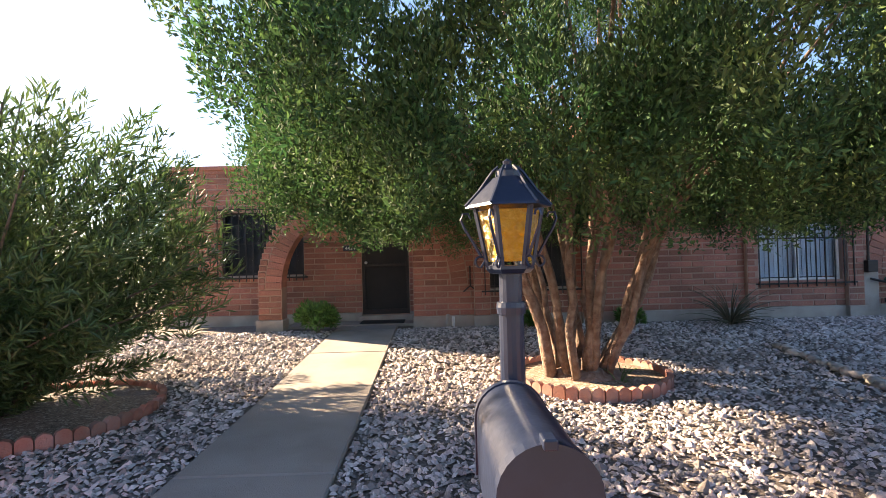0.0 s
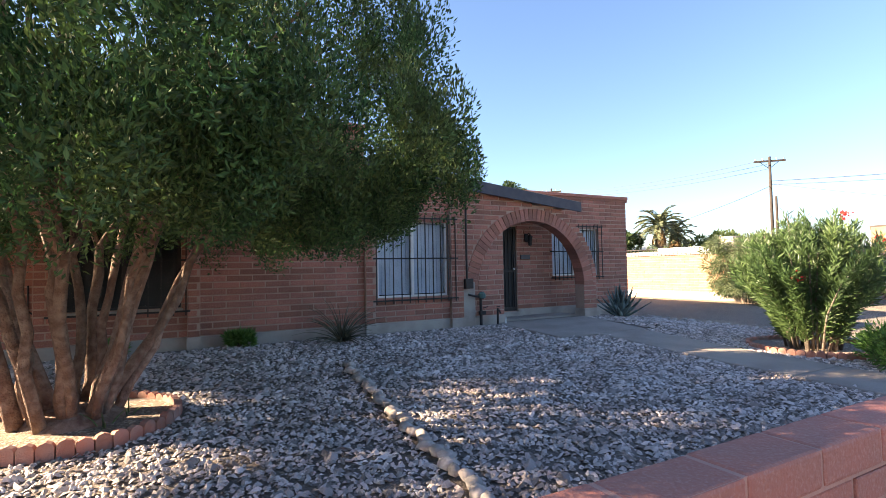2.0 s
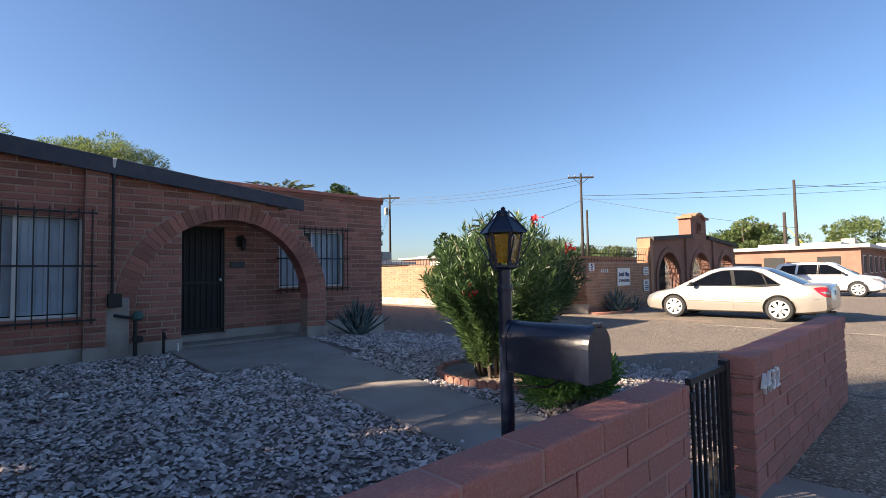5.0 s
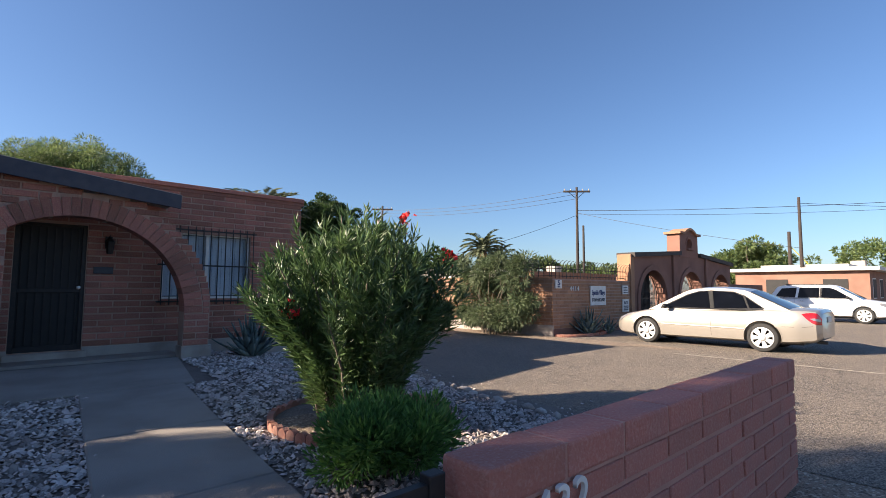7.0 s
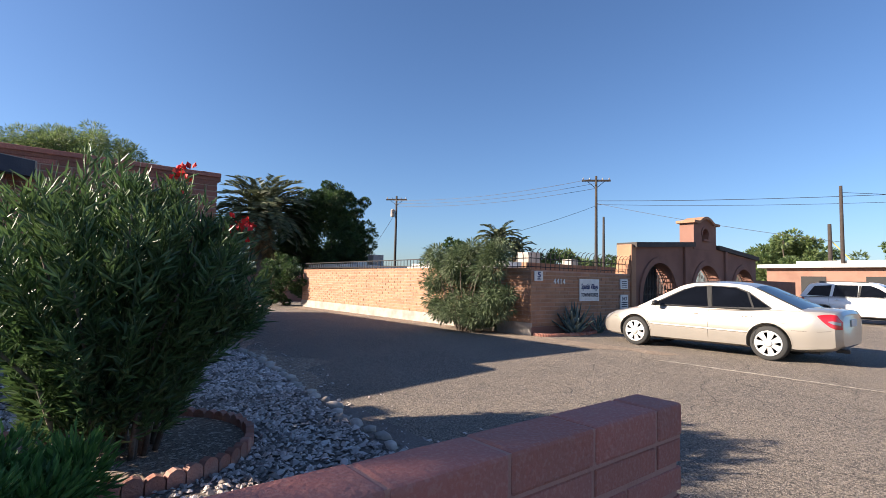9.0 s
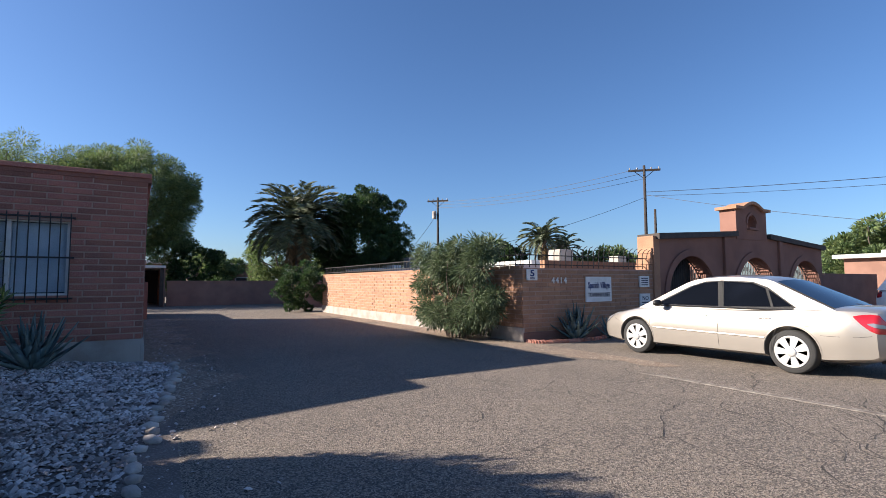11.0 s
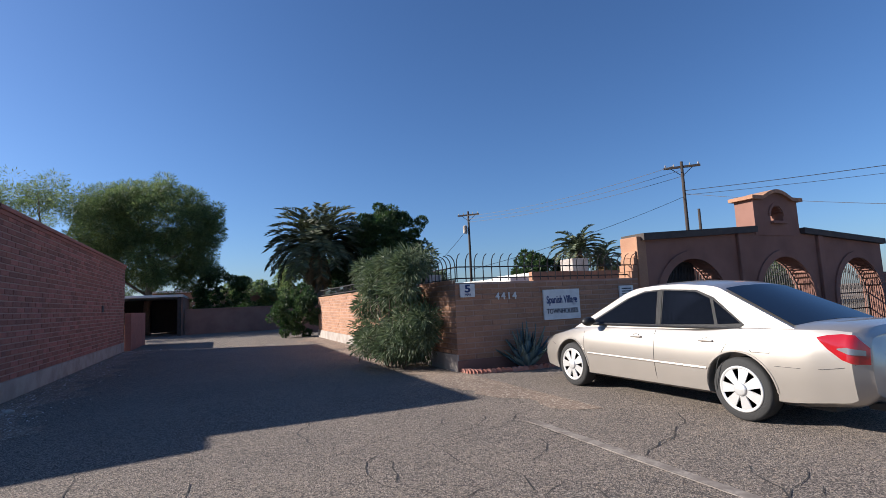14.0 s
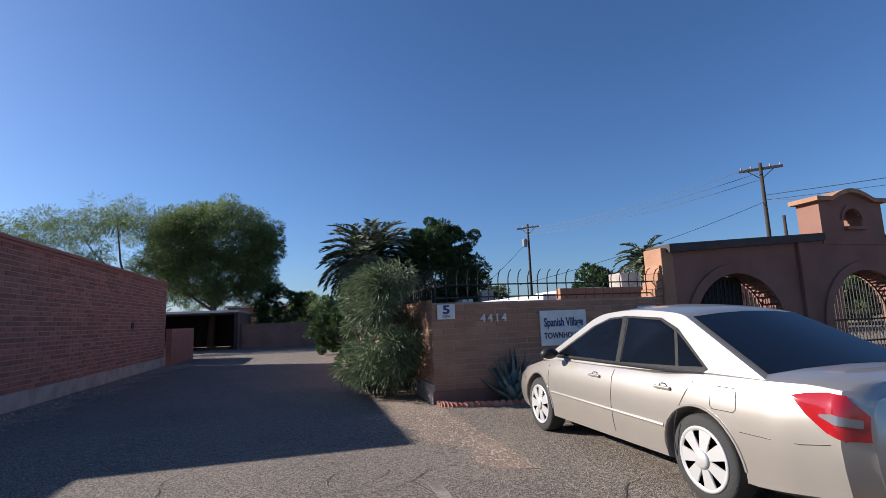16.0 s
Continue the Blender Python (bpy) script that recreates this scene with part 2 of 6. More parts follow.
def brick_mesh(l, h, d, material, edge=0.004):
    """A hand-made brick with rounded arrises; its back is left open in the mortar."""
    key = (round(l, 3), round(h, 3), round(d, 3), material.name)
    if key not in _brick_cache:
        vs = [(sx * l / 2, 0, sz * h / 2) for sx, sz in ((-1, -1), (1, -1), (1, 1), (-1, 1))]
        vs += [(sx * l / 2, -d + edge, sz * h / 2) for sx, sz in ((-1, -1), (1, -1), (1, 1), (-1, 1))]
        vs += [(sx * (l / 2 - edge), -d, sz * (h / 2 - edge)) for sx, sz in ((-1, -1), (1, -1), (1, 1), (-1, 1))]
        fs = []
        for a, b in ((0, 4), (4, 8)):
            for k in range(4):
                fs.append((a + k, a + (k + 1) % 4, b + (k + 1) % 4, b + k))
        fs.append((8, 9, 10, 11))
        me = bpy.data.meshes.new("brick")
        me.from_pydata(vs, [], fs)
        me.materials.append(material)
        _brick_cache[key] = (me, vs, fs)
    return _brick_cache[key]


def lay_bricks(parent, origin, turn, length, z0, z1, material, keep=None, top=None, depth=0.011, length_b=BRICK_L, high=BRICK_H, singles=0, near=None, shift=0.0):
    """Courses on a wall face: local x along the wall, local -y out of it. keep(x0, x1, zc) gives the clear spans of a course.
    The bricks next to `near` along the wall are objects, the rest one mesh."""
    m = pose(origin[0], origin[1], 0, 0, 0, turn)
    pieces = []
    rows_ = int(round((z1 - z0) / high))
    for r in range(rows_):
        zc = z0 + (r + 0.5) * high
        spans = keep(zc) if keep else [(0, length)]
        for a, b in spans:
            x = a - (length_b / 2 if r % 2 else 0) + shift
            while x < b - 0.02:
                u, v = max(x, a), min(x + length_b, b)
                if v - u > 0.05:
                    pieces.append(((u + v) / 2, zc, v - u - JOINT))
                x += length_b
    if near is not None:
        pieces.sort(key=lambda q: abs(q[0] - near[0]) + abs(q[1] - near[1]))
    V, F = [], []
    for i, (x, z, l) in enumerate(pieces):
        l = round(l / 0.02) * 0.02 if l < length_b - 0.05 else length_b - JOINT
        d = depth + random.uniform(-0.0035, 0.0035)
        me, vs, fs = brick_mesh(l, high - JOINT, depth, material)
        mm = m @ pose(x, d - depth + random.uniform(-0.002, 0.002), z + random.uniform(-0.002, 0.002), 0, random.uniform(-0.4, 0.4), random.uniform(-0.5, 0.5))
        if i < singles:
            ob = new("brick", me)
            ob.parent = parent
            ob.matrix_basis = mm
        else:
            k = len(V)
            V += [tuple(mm @ Vector(q)) for q in vs]
            F += [tuple(k + j for j in f) for f in fs]
    if V:
        ob = link_mesh("brick_courses", V, F, material, parent)
        tagged(ob, kind="stuff")


def minus(a, b, cuts):
    """The span a..b without the cuts."""
    out = [(a, b)]
    for c, d in cuts:
        nxt = []
        for u, v in out:
            if d <= u or c >= v:
                nxt.append((u, v))
            else:
                if c > u:
                    nxt.append((u, c))
                if d < v:
                    nxt.append((d, v))
        out = nxt
    return out


def wall_boxes(name, parent, spec, material):
    bm = bmesh.new()
    for b in spec:
        box(bm, *b)
    return part(name, bm, material, parent)


# ---- ground ----
def yard_height(x, y):
    """The yard rises a little towards the house and dips to the street and the drive."""
    up = 0.035 + 0.03 * max(0, min(1, (y - 2.0) / 2.0)) + 0.19 * max(0, min(1, (y - 4.0) / 4.4))
    edge = max(0, min(1, (13.6 - x) / 2.4))
    return 0.0 + up * edge + 0.01 * (1 - edge)


bm = bmesh.new()
bmesh.ops.create_grid(bm, x_segments=2, y_segments=2, size=3000)
bmesh.ops.translate(bm, verts=bm.verts, vec=(0, 0, -0.03))
ground = part("ground", bm, DIRT, None)
tagged(ground, "sandy brown desert dirt reaching to the horizon", "ground", kind="structure")


def height_sheet(name, x0, x1, y0, y1, step, fn, material):
    nx, ny = int((x1 - x0) / step) + 1, int((y1 - y0) / step) + 1
    vs = [(x0 + (x1 - x0) * i / (nx - 1), y0 + (y1 - y0) * j / (ny - 1)) for j in range(ny) for i in range(nx)]
    vs = [(x, y, fn(x, y)) for x, y in vs]
    fs = [(j * nx + i, j * nx + i + 1, (j + 1) * nx + i + 1, (j + 1) * nx + i) for j in range(ny - 1) for i in range(nx - 1)]
    return link_mesh(name, vs, fs, material, smooth=True)


def drive_edge(y):
    """x of the edge between yard and drive."""
    return 13.1 + 0.12 * max(0, y - 3.0) if y < 8 else 13.75


yard = height_sheet("ground_yard", -16.0, 13.6, 0.75, 9.6, 0.2, lambda x, y: yard_height(x, y) - 0.012, YARD)
tagged(yard, "brown soil under the front yard gravel", "ground", kind="structure")
road = height_sheet("road", 13.2, 60.0, -30.0, 60.0, 2.0, lambda x, y: 0.0, ASPHALT)
tagged(road, "worn sun-bleached asphalt parking lane and drive", "road", kind="structure")
street = height_sheet("pavement", -30.0, 13.2, -6.0, 0.75, 1.0, lambda x, y: -0.004, DIRT)
tagged(street, "sandy dirt walk outside the low wall", "pavement", kind="structure")

# gravel
STONE_V = np.array([(1, 0, -.1), (0.45, 0.8, 0), (-.5, .75, -.05), (-1, .05, 0), (-.45, -.8, .05), (.5, -.8, 0), (.4, .1, .62), (-.35, -.1, .66)])
STONE_F = np.array([(0, 1, 6), (1, 2, 6), (2, 7, 6), (2, 3, 7), (3, 4, 7), (4, 5, 7), (5, 6, 7), (5, 0, 6)])


def scatter_stones(name, count, area, size, material, ok, zf, label):
    x = rng.uniform(area[0], area[1], count * 2)
    y = rng.uniform(area[2], area[3], count * 2)
    good = np.array([ok(a, b) for a, b in zip(x, y)])
    x, y = x[good][:count], y[good][:count]
    n = len(x)
    s = size * np.exp(rng.normal(0, 0.33, n))
    ang = rng.uniform(0, 2 * math.pi, n)
    V = STONE_V[None] * (1 + rng.normal(0, 0.16, (n, 8, 3)))
    V = V * np.stack([s * rng.uniform(.8, 1.3, n), s * rng.uniform(.6, .9, n), s * rng.uniform(.55, 1.0, n)], 1)[:, None, :]
    tx, ty = rng.normal(0, 0.28, n), rng.normal(0, 0.28, n)
    V[:, :, 2] += V[:, :, 0] * tx[:, None] + V[:, :, 1] * ty[:, None]
    c, sn = np.cos(ang)[:, None], np.sin(ang)[:, None]
    X, Y = V[:, :, 0] * c - V[:, :, 1] * sn, V[:, :, 0] * sn + V[:, :, 1] * c
    z0 = np.array([zf(a, b) for a, b in zip(x, y)])
    V = np.stack([X + x[:, None], Y + y[:, None], V[:, :, 2] + z0[:, None]], 2).reshape(-1, 3)
    F = (STONE_F[None] + 8 * np.arange(n)[:, None, None]).reshape(-1, 3)
    ob = link_mesh(name, V, F, material)
    return tagged(ob, label, "gravel", kind="stuff")


RINGS = [(-3.65, 4.6, 1.05), (1.62, 5.35, 0.87), (11.35, 4.1, 0.95)]


def gravel_ok(x, y):
    if y < 0.98 or y > 9.4 or x > drive_edge(y) - 0.05 or (y > 8.45 and x < 11.3):
        return False
    if -1.72 < x < -0.64 or (8.95 < x - (y - 2.65) * 0.085 < 10.0) or (y > 6.6 and 8.3 < x < 10.75):
        return y > 9.3
    if 1.4 < y < 6.4 and abs(x - (4.4 - 0.35 * (6.3 - y) / 4)) < 0.07:
        return False
    if any((x - a) ** 2 + (y - b) ** 2 < r * r for a, b, r in RINGS):
        return False
    return True


scatter_stones("gravel", 58000, (-7.5, 13.6, 1.0, 5.6), 0.0215, STONE, gravel_ok, yard_height, "grey and buff crushed stone gravel over the yard")
scatter_stones("gravel", 36000, (-9.0, 13.7, 5.4, 9.4), 0.025, STONE, gravel_ok, yard_height, "grey crushed stone gravel beside the house")
scatter_stones("gravel", 3000, (12.6, 15.0, 1.0, 22.0), 0.014, STONE, lambda x, y: drive_edge(y) - 0.3 < x < drive_edge(y) + 0.5 * random.random() ** 2 * 2, lambda x, y: 0.006, "loose stones strewn along the drive edge")


# walkways
def walkway(name, quads, label):
    w = thing(name, label, "walkway", kind="structure")
    for q in quads:
        bm = bmesh.new()
        top = [bm.verts.new((x, y, yard_height(x, y) + 0.022)) for x, y in q]
        low = [bm.verts.new((x, y, yard_height(x, y) - 0.08)) for x, y in q]
        bm.faces.new(top)
        for k in range(4):
            bm.faces.new((low[k], low[(k + 1) % 4], top[(k + 1) % 4], top[k]))
        bmesh.ops.recalc_face_normals(bm, faces=bm.faces)
        bmesh.ops.bevel(bm, geom=[e for e in bm.edges if all(v in top for v in e.verts)], offset=0.012, segments=1, affect="EDGES")
        part("slab", bm, SLAB, w)
    return w


def strip(xa, xb, ys, skew=0.0):
    out = []
    for a, b in zip(ys, ys[1:]):
        out.append([(xa + skew * (a - 2.65), a + 0.005), (xb + skew * (a - 2.65), a + 0.005), (xb + skew * (b - 2.65), b - 0.005), (xa + skew * (b - 2.65), b - 0.005)])
    return out


walkway("pavement_walk_1", strip(-1.70, -0.66, [0.2, 1.6, 3.2, 4.8, 6.7, 8.3, 8.9]), "buff concrete front walk of separate slabs")
walkway("pavement_walk_2", strip(8.88, 9.98, [0.2, 1.6, 3.2, 4.8, 6.6], 0.085) + [[(8.35, 6.61), (10.45, 6.61), (10.75, 8.55), (8.35, 8.55)]], "grey concrete front walk of separate slabs")

# ---- houses ----
FRONT, BACK, TH = 8.6, 9.5, 0.28
BASE = 0.44
MIRROR = 8.18
house = thing("house_wall", "red adobe brick townhouse row with dark blue sloping fascia", "house", kind="structure")


def mx(x, flip):
    return MIRROR - x if flip else x


CX, RIN, ROUT, SPRING = 9.35, 1.46, 1.74, 0.98
JAMB = 8.55


def inner_x(z, side):
    """Inside edge of the arch opening at height z, left or right."""
    if z <= SPRING:
        return CX + side * RIN
    d = RIN * RIN - (z - SPRING) ** 2
    return CX + side * math.sqrt(d) if d > 0 else None


def outer_x(z):
    """Stepped outside edge of the free leg."""
    q = math.floor(z / 0.1) * 0.1 + 0.05
    if q <= SPRING + 0.3:
        return 11.22
    d = 1.87 ** 2 - (q - SPRING) ** 2
    return CX + math.sqrt(max(d, 0)) + 0.02


def fascia_z(x):
    """Underside of the fascia over the front wall."""
    return 3.28 - (x - 5.46) * (3.28 - 2.72) / (10.62 - 5.46)


def arch_spans(zc, ring=True):
    """Clear brick spans of the front wall from 5.46 to the free leg."""
    if zc > fascia_z(5.6):
        return []
    right = min(outer_x(zc), 5.46 + (fascia_z(5.46) - zc) / 0.1085) if zc > 2.7 else outer_x(zc)
    cuts = []
    r = ROUT + 0.01
    if zc < SPRING:
        cuts.append((JAMB, inner_x(zc, 1)))
    elif zc < SPRING + RIN - 0.001:
        back = 0 if ring else 0.1
        li, ri = max(JAMB, inner_x(zc, -1) - back), inner_x(zc, 1) + back
        if li < ri:
            cuts.append((li, ri))
    if ring and zc > SPRING and zc < SPRING + r:
        o = math.sqrt(r * r - (zc - SPRING) ** 2)
        i = math.sqrt(max((RIN - 0.005) ** 2 - (zc - SPRING) ** 2, 0))
        cuts += [(CX - o, CX - i), (CX + i, CX + o)]
    if 0.89 < zc < 2.38:
        cuts.append((5.71, 7.21))
    return [s for s in minus(5.46, right, cuts) if s[1] - s[0] > 0.04]


def build_unit(flip, singles):
    """One townhouse front: front wall with window and arch, porch wall behind it with door and window."""
    def fx(a, b):
        return (min(mx(a, flip), mx(b, flip)), max(mx(a, flip), mx(b, flip)))
    # mortar core of the front wall, in thin courses
    bm = bmesh.new()
    z = 0.05
    while z < 3.2:
        step = 0.05
        for a, b in arch_spans(z + step / 2, ring=False):
            if b > a + 0.02:
                u, v = fx(a + 0.004, b - 0.004)
                box(bm, u, v, FRONT, FRONT + TH, z, z + step)
        z += step
    bmesh.ops.remove_doubles(bm, verts=bm.verts, dist=0.0005)
    part("mortar_core", bm, MORTAR, house)

    def keep_front(zc):
        return [fx(a, b) for a, b in arch_spans(zc)]
    lay_bricks(house, (0, FRONT), 0, 1, BASE, 3.24, BRICK, keep=keep_front, singles=singles, near=(mx(9.4, flip), 1.6))
    # footing
    for a, b in ((5.44, JAMB + 0.01), (CX + RIN - 0.02, 11.26)):
        u, v = fx(a, b)
        part("footing", boxbm(u, v, FRONT - 0.035, FRONT + TH + 0.02, 0.0, BASE, bevel=0.008), CONCRETE, house)
    # arch ring of bricks on edge
    n = 44
    for k in range(n):
        a0, a1 = math.pi * k / n, math.pi * (k + 1) / n
        am = (a0 + a1) / 2
        bm = bmesh.new()
        w = (ROUT + RIN) / 2 * (a1 - a0) - 0.012
        box(bm, -(ROUT - RIN) / 2 + 0.004, (ROUT - RIN) / 2 - 0.004, FRONT - 0.022 - random.uniform(0, 0.004), FRONT + TH, -w / 2, w / 2)
        m = Matrix.Translation((mx(CX, flip) + math.cos(am) * (RIN + ROUT) / 2, 0, SPRING + math.sin(am) * (RIN + ROUT) / 2)) @ Matrix.Rotation(-am, 4, "Y")
        bmesh.ops.transform(bm, matrix=m, verts=bm.verts)
        part("arch_brick", bm, BRICK, house)
    # pilasters
    for a, b, top in ((5.44, 5.62, 3.25), (7.22, 7.5, 3.1)):
        u, v = fx(a, b)
        part("pilaster_core", boxbm(u, v, FRONT - 0.10, FRONT - 0.02, 0.05, top), MORTAR, house)
        lay_bricks(house, (0, FRONT - 0.10), 0, 1, BASE, top, BRICK, keep=lambda zc: [(u, v)], length_b=0.28)
        part("pilaster_foot", boxbm(u - 0.01, v + 0.01, FRONT - 0.13, FRONT - 0.04, 0.0, BASE, bevel=0.006), CONCRETE, house)
    # porch wall, with door and window holes
    far = 13.28

    def back_spans(zc):
        cuts = []
        if 0.40 < zc < 2.42:
            cuts.append((8.66, 9.56))
        if 1.19 < zc < 2.42:
            cuts.append((10.66, 12.22))
        return minus(7.5, far, cuts)
    bm = bmesh.new()
    z = 0.05
    while z < 3.2:
        for a, b in back_spans(z + 0.025):
            u, v = fx(a, b)
            box(bm, u, v, BACK, BACK + TH, z, z + 0.05)
        z += 0.05
    bmesh.ops.remove_doubles(bm, verts=bm.verts, dist=0.0005)
    part("mortar_core", bm, MORTAR, house)
    lay_bricks(house, (0, BACK), 0, 1, BASE, 3.22, BRICK, keep=lambda zc: [fx(a, b) for a, b in back_spans(zc)], singles=singles // 2, near=(mx(12.6, flip), 1.6))
    for a, b in ((7.5, 8.66), (9.56, far + 0.02)):
        u, v = fx(a, b)
        part("footing", boxbm(u, v, BACK - 0.03, BACK + TH, 0.0, BASE, bevel=0.008), CONCRETE, house)
    u, v = fx(8.60, 9.62)
    part("door_step", boxbm(u, v, BACK - 0.12, BACK + 0.1, 0.0, 0.385, bevel=0.01), CONCRETE, house)
    u, v = fx(8.40, 10.85)
    part("porch_slab", boxbm(u, v, 8.86, BACK - 0.03, 0.0, 0.29, bevel=0.01), SLAB, house)
    # parapet cap
    u, v = fx(7.4, far + 0.06)
    part("parapet_cap", boxbm(u, v, BACK - 0.05, BACK + TH + 0.03, 3.22, 3.30, bevel=0.012), BRICK, house, "projecting brick parapet cap")
    part("parapet_cap", boxbm(u, v, BACK - 0.022, BACK + TH, 3.15, 3.22, bevel=0.006), BRICK, house)
    # fascia and sloping porch roof
    bm = bmesh.new()
    x0, x1 = 5.44, 10.66
    pr = [(mx(x0, flip), fascia_z(x0) - 0.04), (mx(x1, flip), fascia_z(x1) - 0.03), (mx(x1, flip), fascia_z(x1) + 0.19), (mx(x0, flip), fascia_z(x0) + 0.21)]
    prism(bm, pr, FRONT - 0.16, FRONT - 0.11)
    part("fascia_board", bm, FASCIA, house, "dark blue painted fascia board", )
    bm = bmesh.new()
    pr = [(mx(x0, flip), fascia_z(x0) + 0.10), (mx(x1 + .02, flip), fascia_z(x1) + 0.09), (mx(x1 + .02, flip), fascia_z(x1) + 0.205), (mx(x0, flip), fascia_z(x0) + 0.225)]
    prism(bm, pr, FRONT - 0.11, BACK + 0.02)
    part("porch_roof", bm, ROOF, house)
    # window in the front wall
    window(("window_2" if not flip else "window_1"), fx(5.71, 7.21), 0.89, 2.38, FRONT, grill=fx(5.58, 7.37), dark=flip, bars=9)
    window(("window_3" if not flip else "window_4"), fx(10.66, 12.22), 1.19, 2.42, BACK, grill=fx(10.58, 12.30), dark=flip, bars=11)
    u, v = fx(8.66, 9.56)
    security_door("door_1" if flip else "door_2", u, v, 0.39, 2.42, BACK, bars=not flip)


def window(name, xs, z0, z1, wall_y, grill, dark, bars):
    w = thing(name, "dark screened window behind black iron bars" if dark else "white aluminium sliding window with pale blinds behind iron bars", "window", kind="structure")
    x0, x1 = xs
    y = wall_y + 0.09
    f = 0.045
    fm = IRON if dark else WHITE
    for b in ((x0, x1, z0, z0 + f), (x0, x1, z1 - f, z1), (x0, x0 + f, z0 + f, z1 - f), (x1 - f, x1, z0 + f, z1 - f)):
        part("window_frame", boxbm(b[0], b[1], y - 0.02, y + 0.05, b[2], b[3], bevel=0.004), fm, w)
    mid = (x0 + x1) / 2
    part("mullion", boxbm(mid - 0.03, mid + 0.03, y - 0.01, y + 0.045, z0 + f, z1 - f, bevel=0.004), fm, w)
    for a, b in ((x0 + f, mid - 0.03), (mid + 0.03, x1 - f)):
        p = part("pane", boxbm(a, b, y + 0.012, y + 0.018, z0 + f, z1 - f), GLASS, w)
        p.visible_shadow = False
    if dark:
        part("screen", boxbm(x0 + f, x1 - f, y + 0.03, y + 0.036, z0 + f, z1 - f), DARKDOOR_SHADE, w)
    else:
        n = int((x1 - x0 - 0.1) / 0.085) + 1
        for k in range(n):
            bx = x0 + 0.05 + k * 0.085
            bm = boxbm(-0.043, 0.043, -0.002, 0.002, z0 + 0.06, z1 - 0.05)
            bmesh.ops.transform(bm, matrix=pose(bx + 0.045, y + 0.09, 0, 0, 0, random.uniform(4, 12)), verts=bm.verts)
            part("blind_slat", bm, BLIND, w)
    part("window_sill", boxbm(x0 - 0.03, x1 + 0.03, wall_y - 0.05, wall_y + 0.08, z0 - 0.05, z0, bevel=0.006), BRICK if not dark else CONCRETE, w)
    # black sheet stands in for the unlit room
    part("room_backing", boxbm(x0 - 0.1, x1 + 0.1, wall_y + 0.6, wall_y + 0.62, z0 - 0.1, z1 + 0.1), DARKDOOR_SHADE, w)
    g = thing("window_grille", "black wrought iron window bars bolted to the brick", "window bars", kind="")
    gx0, gx1 = grill
    gy = wall_y - 0.11
    for zz in (z0 - 0.04, (z0 + z1) / 2, z1 + 0.03):
        part("rail", boxbm(gx0, gx1, gy - 0.006, gy + 0.006, zz - 0.014, zz + 0.014), IRON, g)
        for xx in (gx0 + 0.02, gx1 - 0.02):
            part("bracket", boxbm(xx - 0.012, xx + 0.012, gy, wall_y + 0.005, zz - 0.012, zz + 0.012), IRON, g)
    for k in range(bars + 2):
        xx = gx0 + 0.06 + (gx1 - gx0 - 0.12) * k / (bars + 1)
        bm = boxbm(xx - 0.008, xx + 0.008, gy - 0.022, gy - 0.006, z0 - 0.10, z1 + 0.06)
        tip = bmesh.ops.create_cone(bm, segments=4, radius1=0.012, radius2=0.0, depth=0.05, matrix=Matrix.Translation((xx, gy - 0.014, z1 + 0.085)))
        part("bar", bm, IRON, g)


def security_door(name, x0, x1, z0, z1, wall_y, bars):
    d = thing(name, "black iron security door with fine mesh screen, closed", "door", kind="structure")
    y = wall_y + 0.05
    for b in ((x0, x0 + 0.06, z0, z1), (x1 - 0.06, x1, z0, z1), (x0 + 0.06, x1 - 0.06, z1 - 0.07, z1), (x0 + 0.06, x1 - 0.06, z0, z0 + 0.10), (x0 + 0.06, x1 - 0.06, z0 + 0.92, z0 + 0.98)):
        part("door_frame", boxbm(b[0], b[1], y - 0.02, y + 0.03, b[2], b[3], bevel=0.004), IRON, d)
    part("screen", boxbm(x0 + 0.06, x1 - 0.06, y + 0.012, y + 0.02, z0 + 0.1, z1 - 0.07), DARKDOOR_SHADE, d)
    part("door_leaf", boxbm(x0, x1, y + 0.12, y + 0.16, z0, z1), DARKDOOR_SHADE, d)
    if bars:
        for k in range(8):
            xx = x0 + 0.1 + (x1 - x0 - 0.2) * k / 7
            part("bar", boxbm(xx - 0.007, xx + 0.007, y - 0.012, y + 0.002, z0 + 0.1, z1 - 0.07), IRON, d)
    bm = bmesh.new()
    bmesh.ops.create_uvsphere(bm, u_segments=10, v_segments=8, radius=0.03, matrix=Matrix.Translation((x0 + 0.08 if not bars else x1 - 0.08, y - 0.045, z0 + 1.0)))
    part("door_knob", bm, WHITE, d, "pale metal knob", smooth=True)


build_unit(False, 280)
build_unit(True, 200)

# middle bay with the raised fire wall between the two roofs
u0, u1 = MIRROR - 5.46, 5.46
part("mortar_core", boxbm(u0, u1, FRONT, FRONT + TH, 0.0, 4.0), MORTAR, house)
lay_bricks(house, (u0, FRONT), 0, u1 - u0, BASE, 4.04, BRICK)
part("footing", boxbm(u0, u1, FRONT - 0.03, FRONT, 0.0, BASE - 0.005, bevel=0.006), CONCRETE, house)
for xx in (u0, u1 - 0.3):
    part("fire_wall", boxbm(xx + 0.02, xx + 0.28, FRONT + 0.3, 21.0, 3.0, 4.0), BRICK, house)
part("parapet_cap", boxbm(u0 - 0.06, u1 + 0.07, FRONT - 0.08, FRONT + TH + 0.05, 4.04, 4.12, bevel=0.015), BRICK, house)
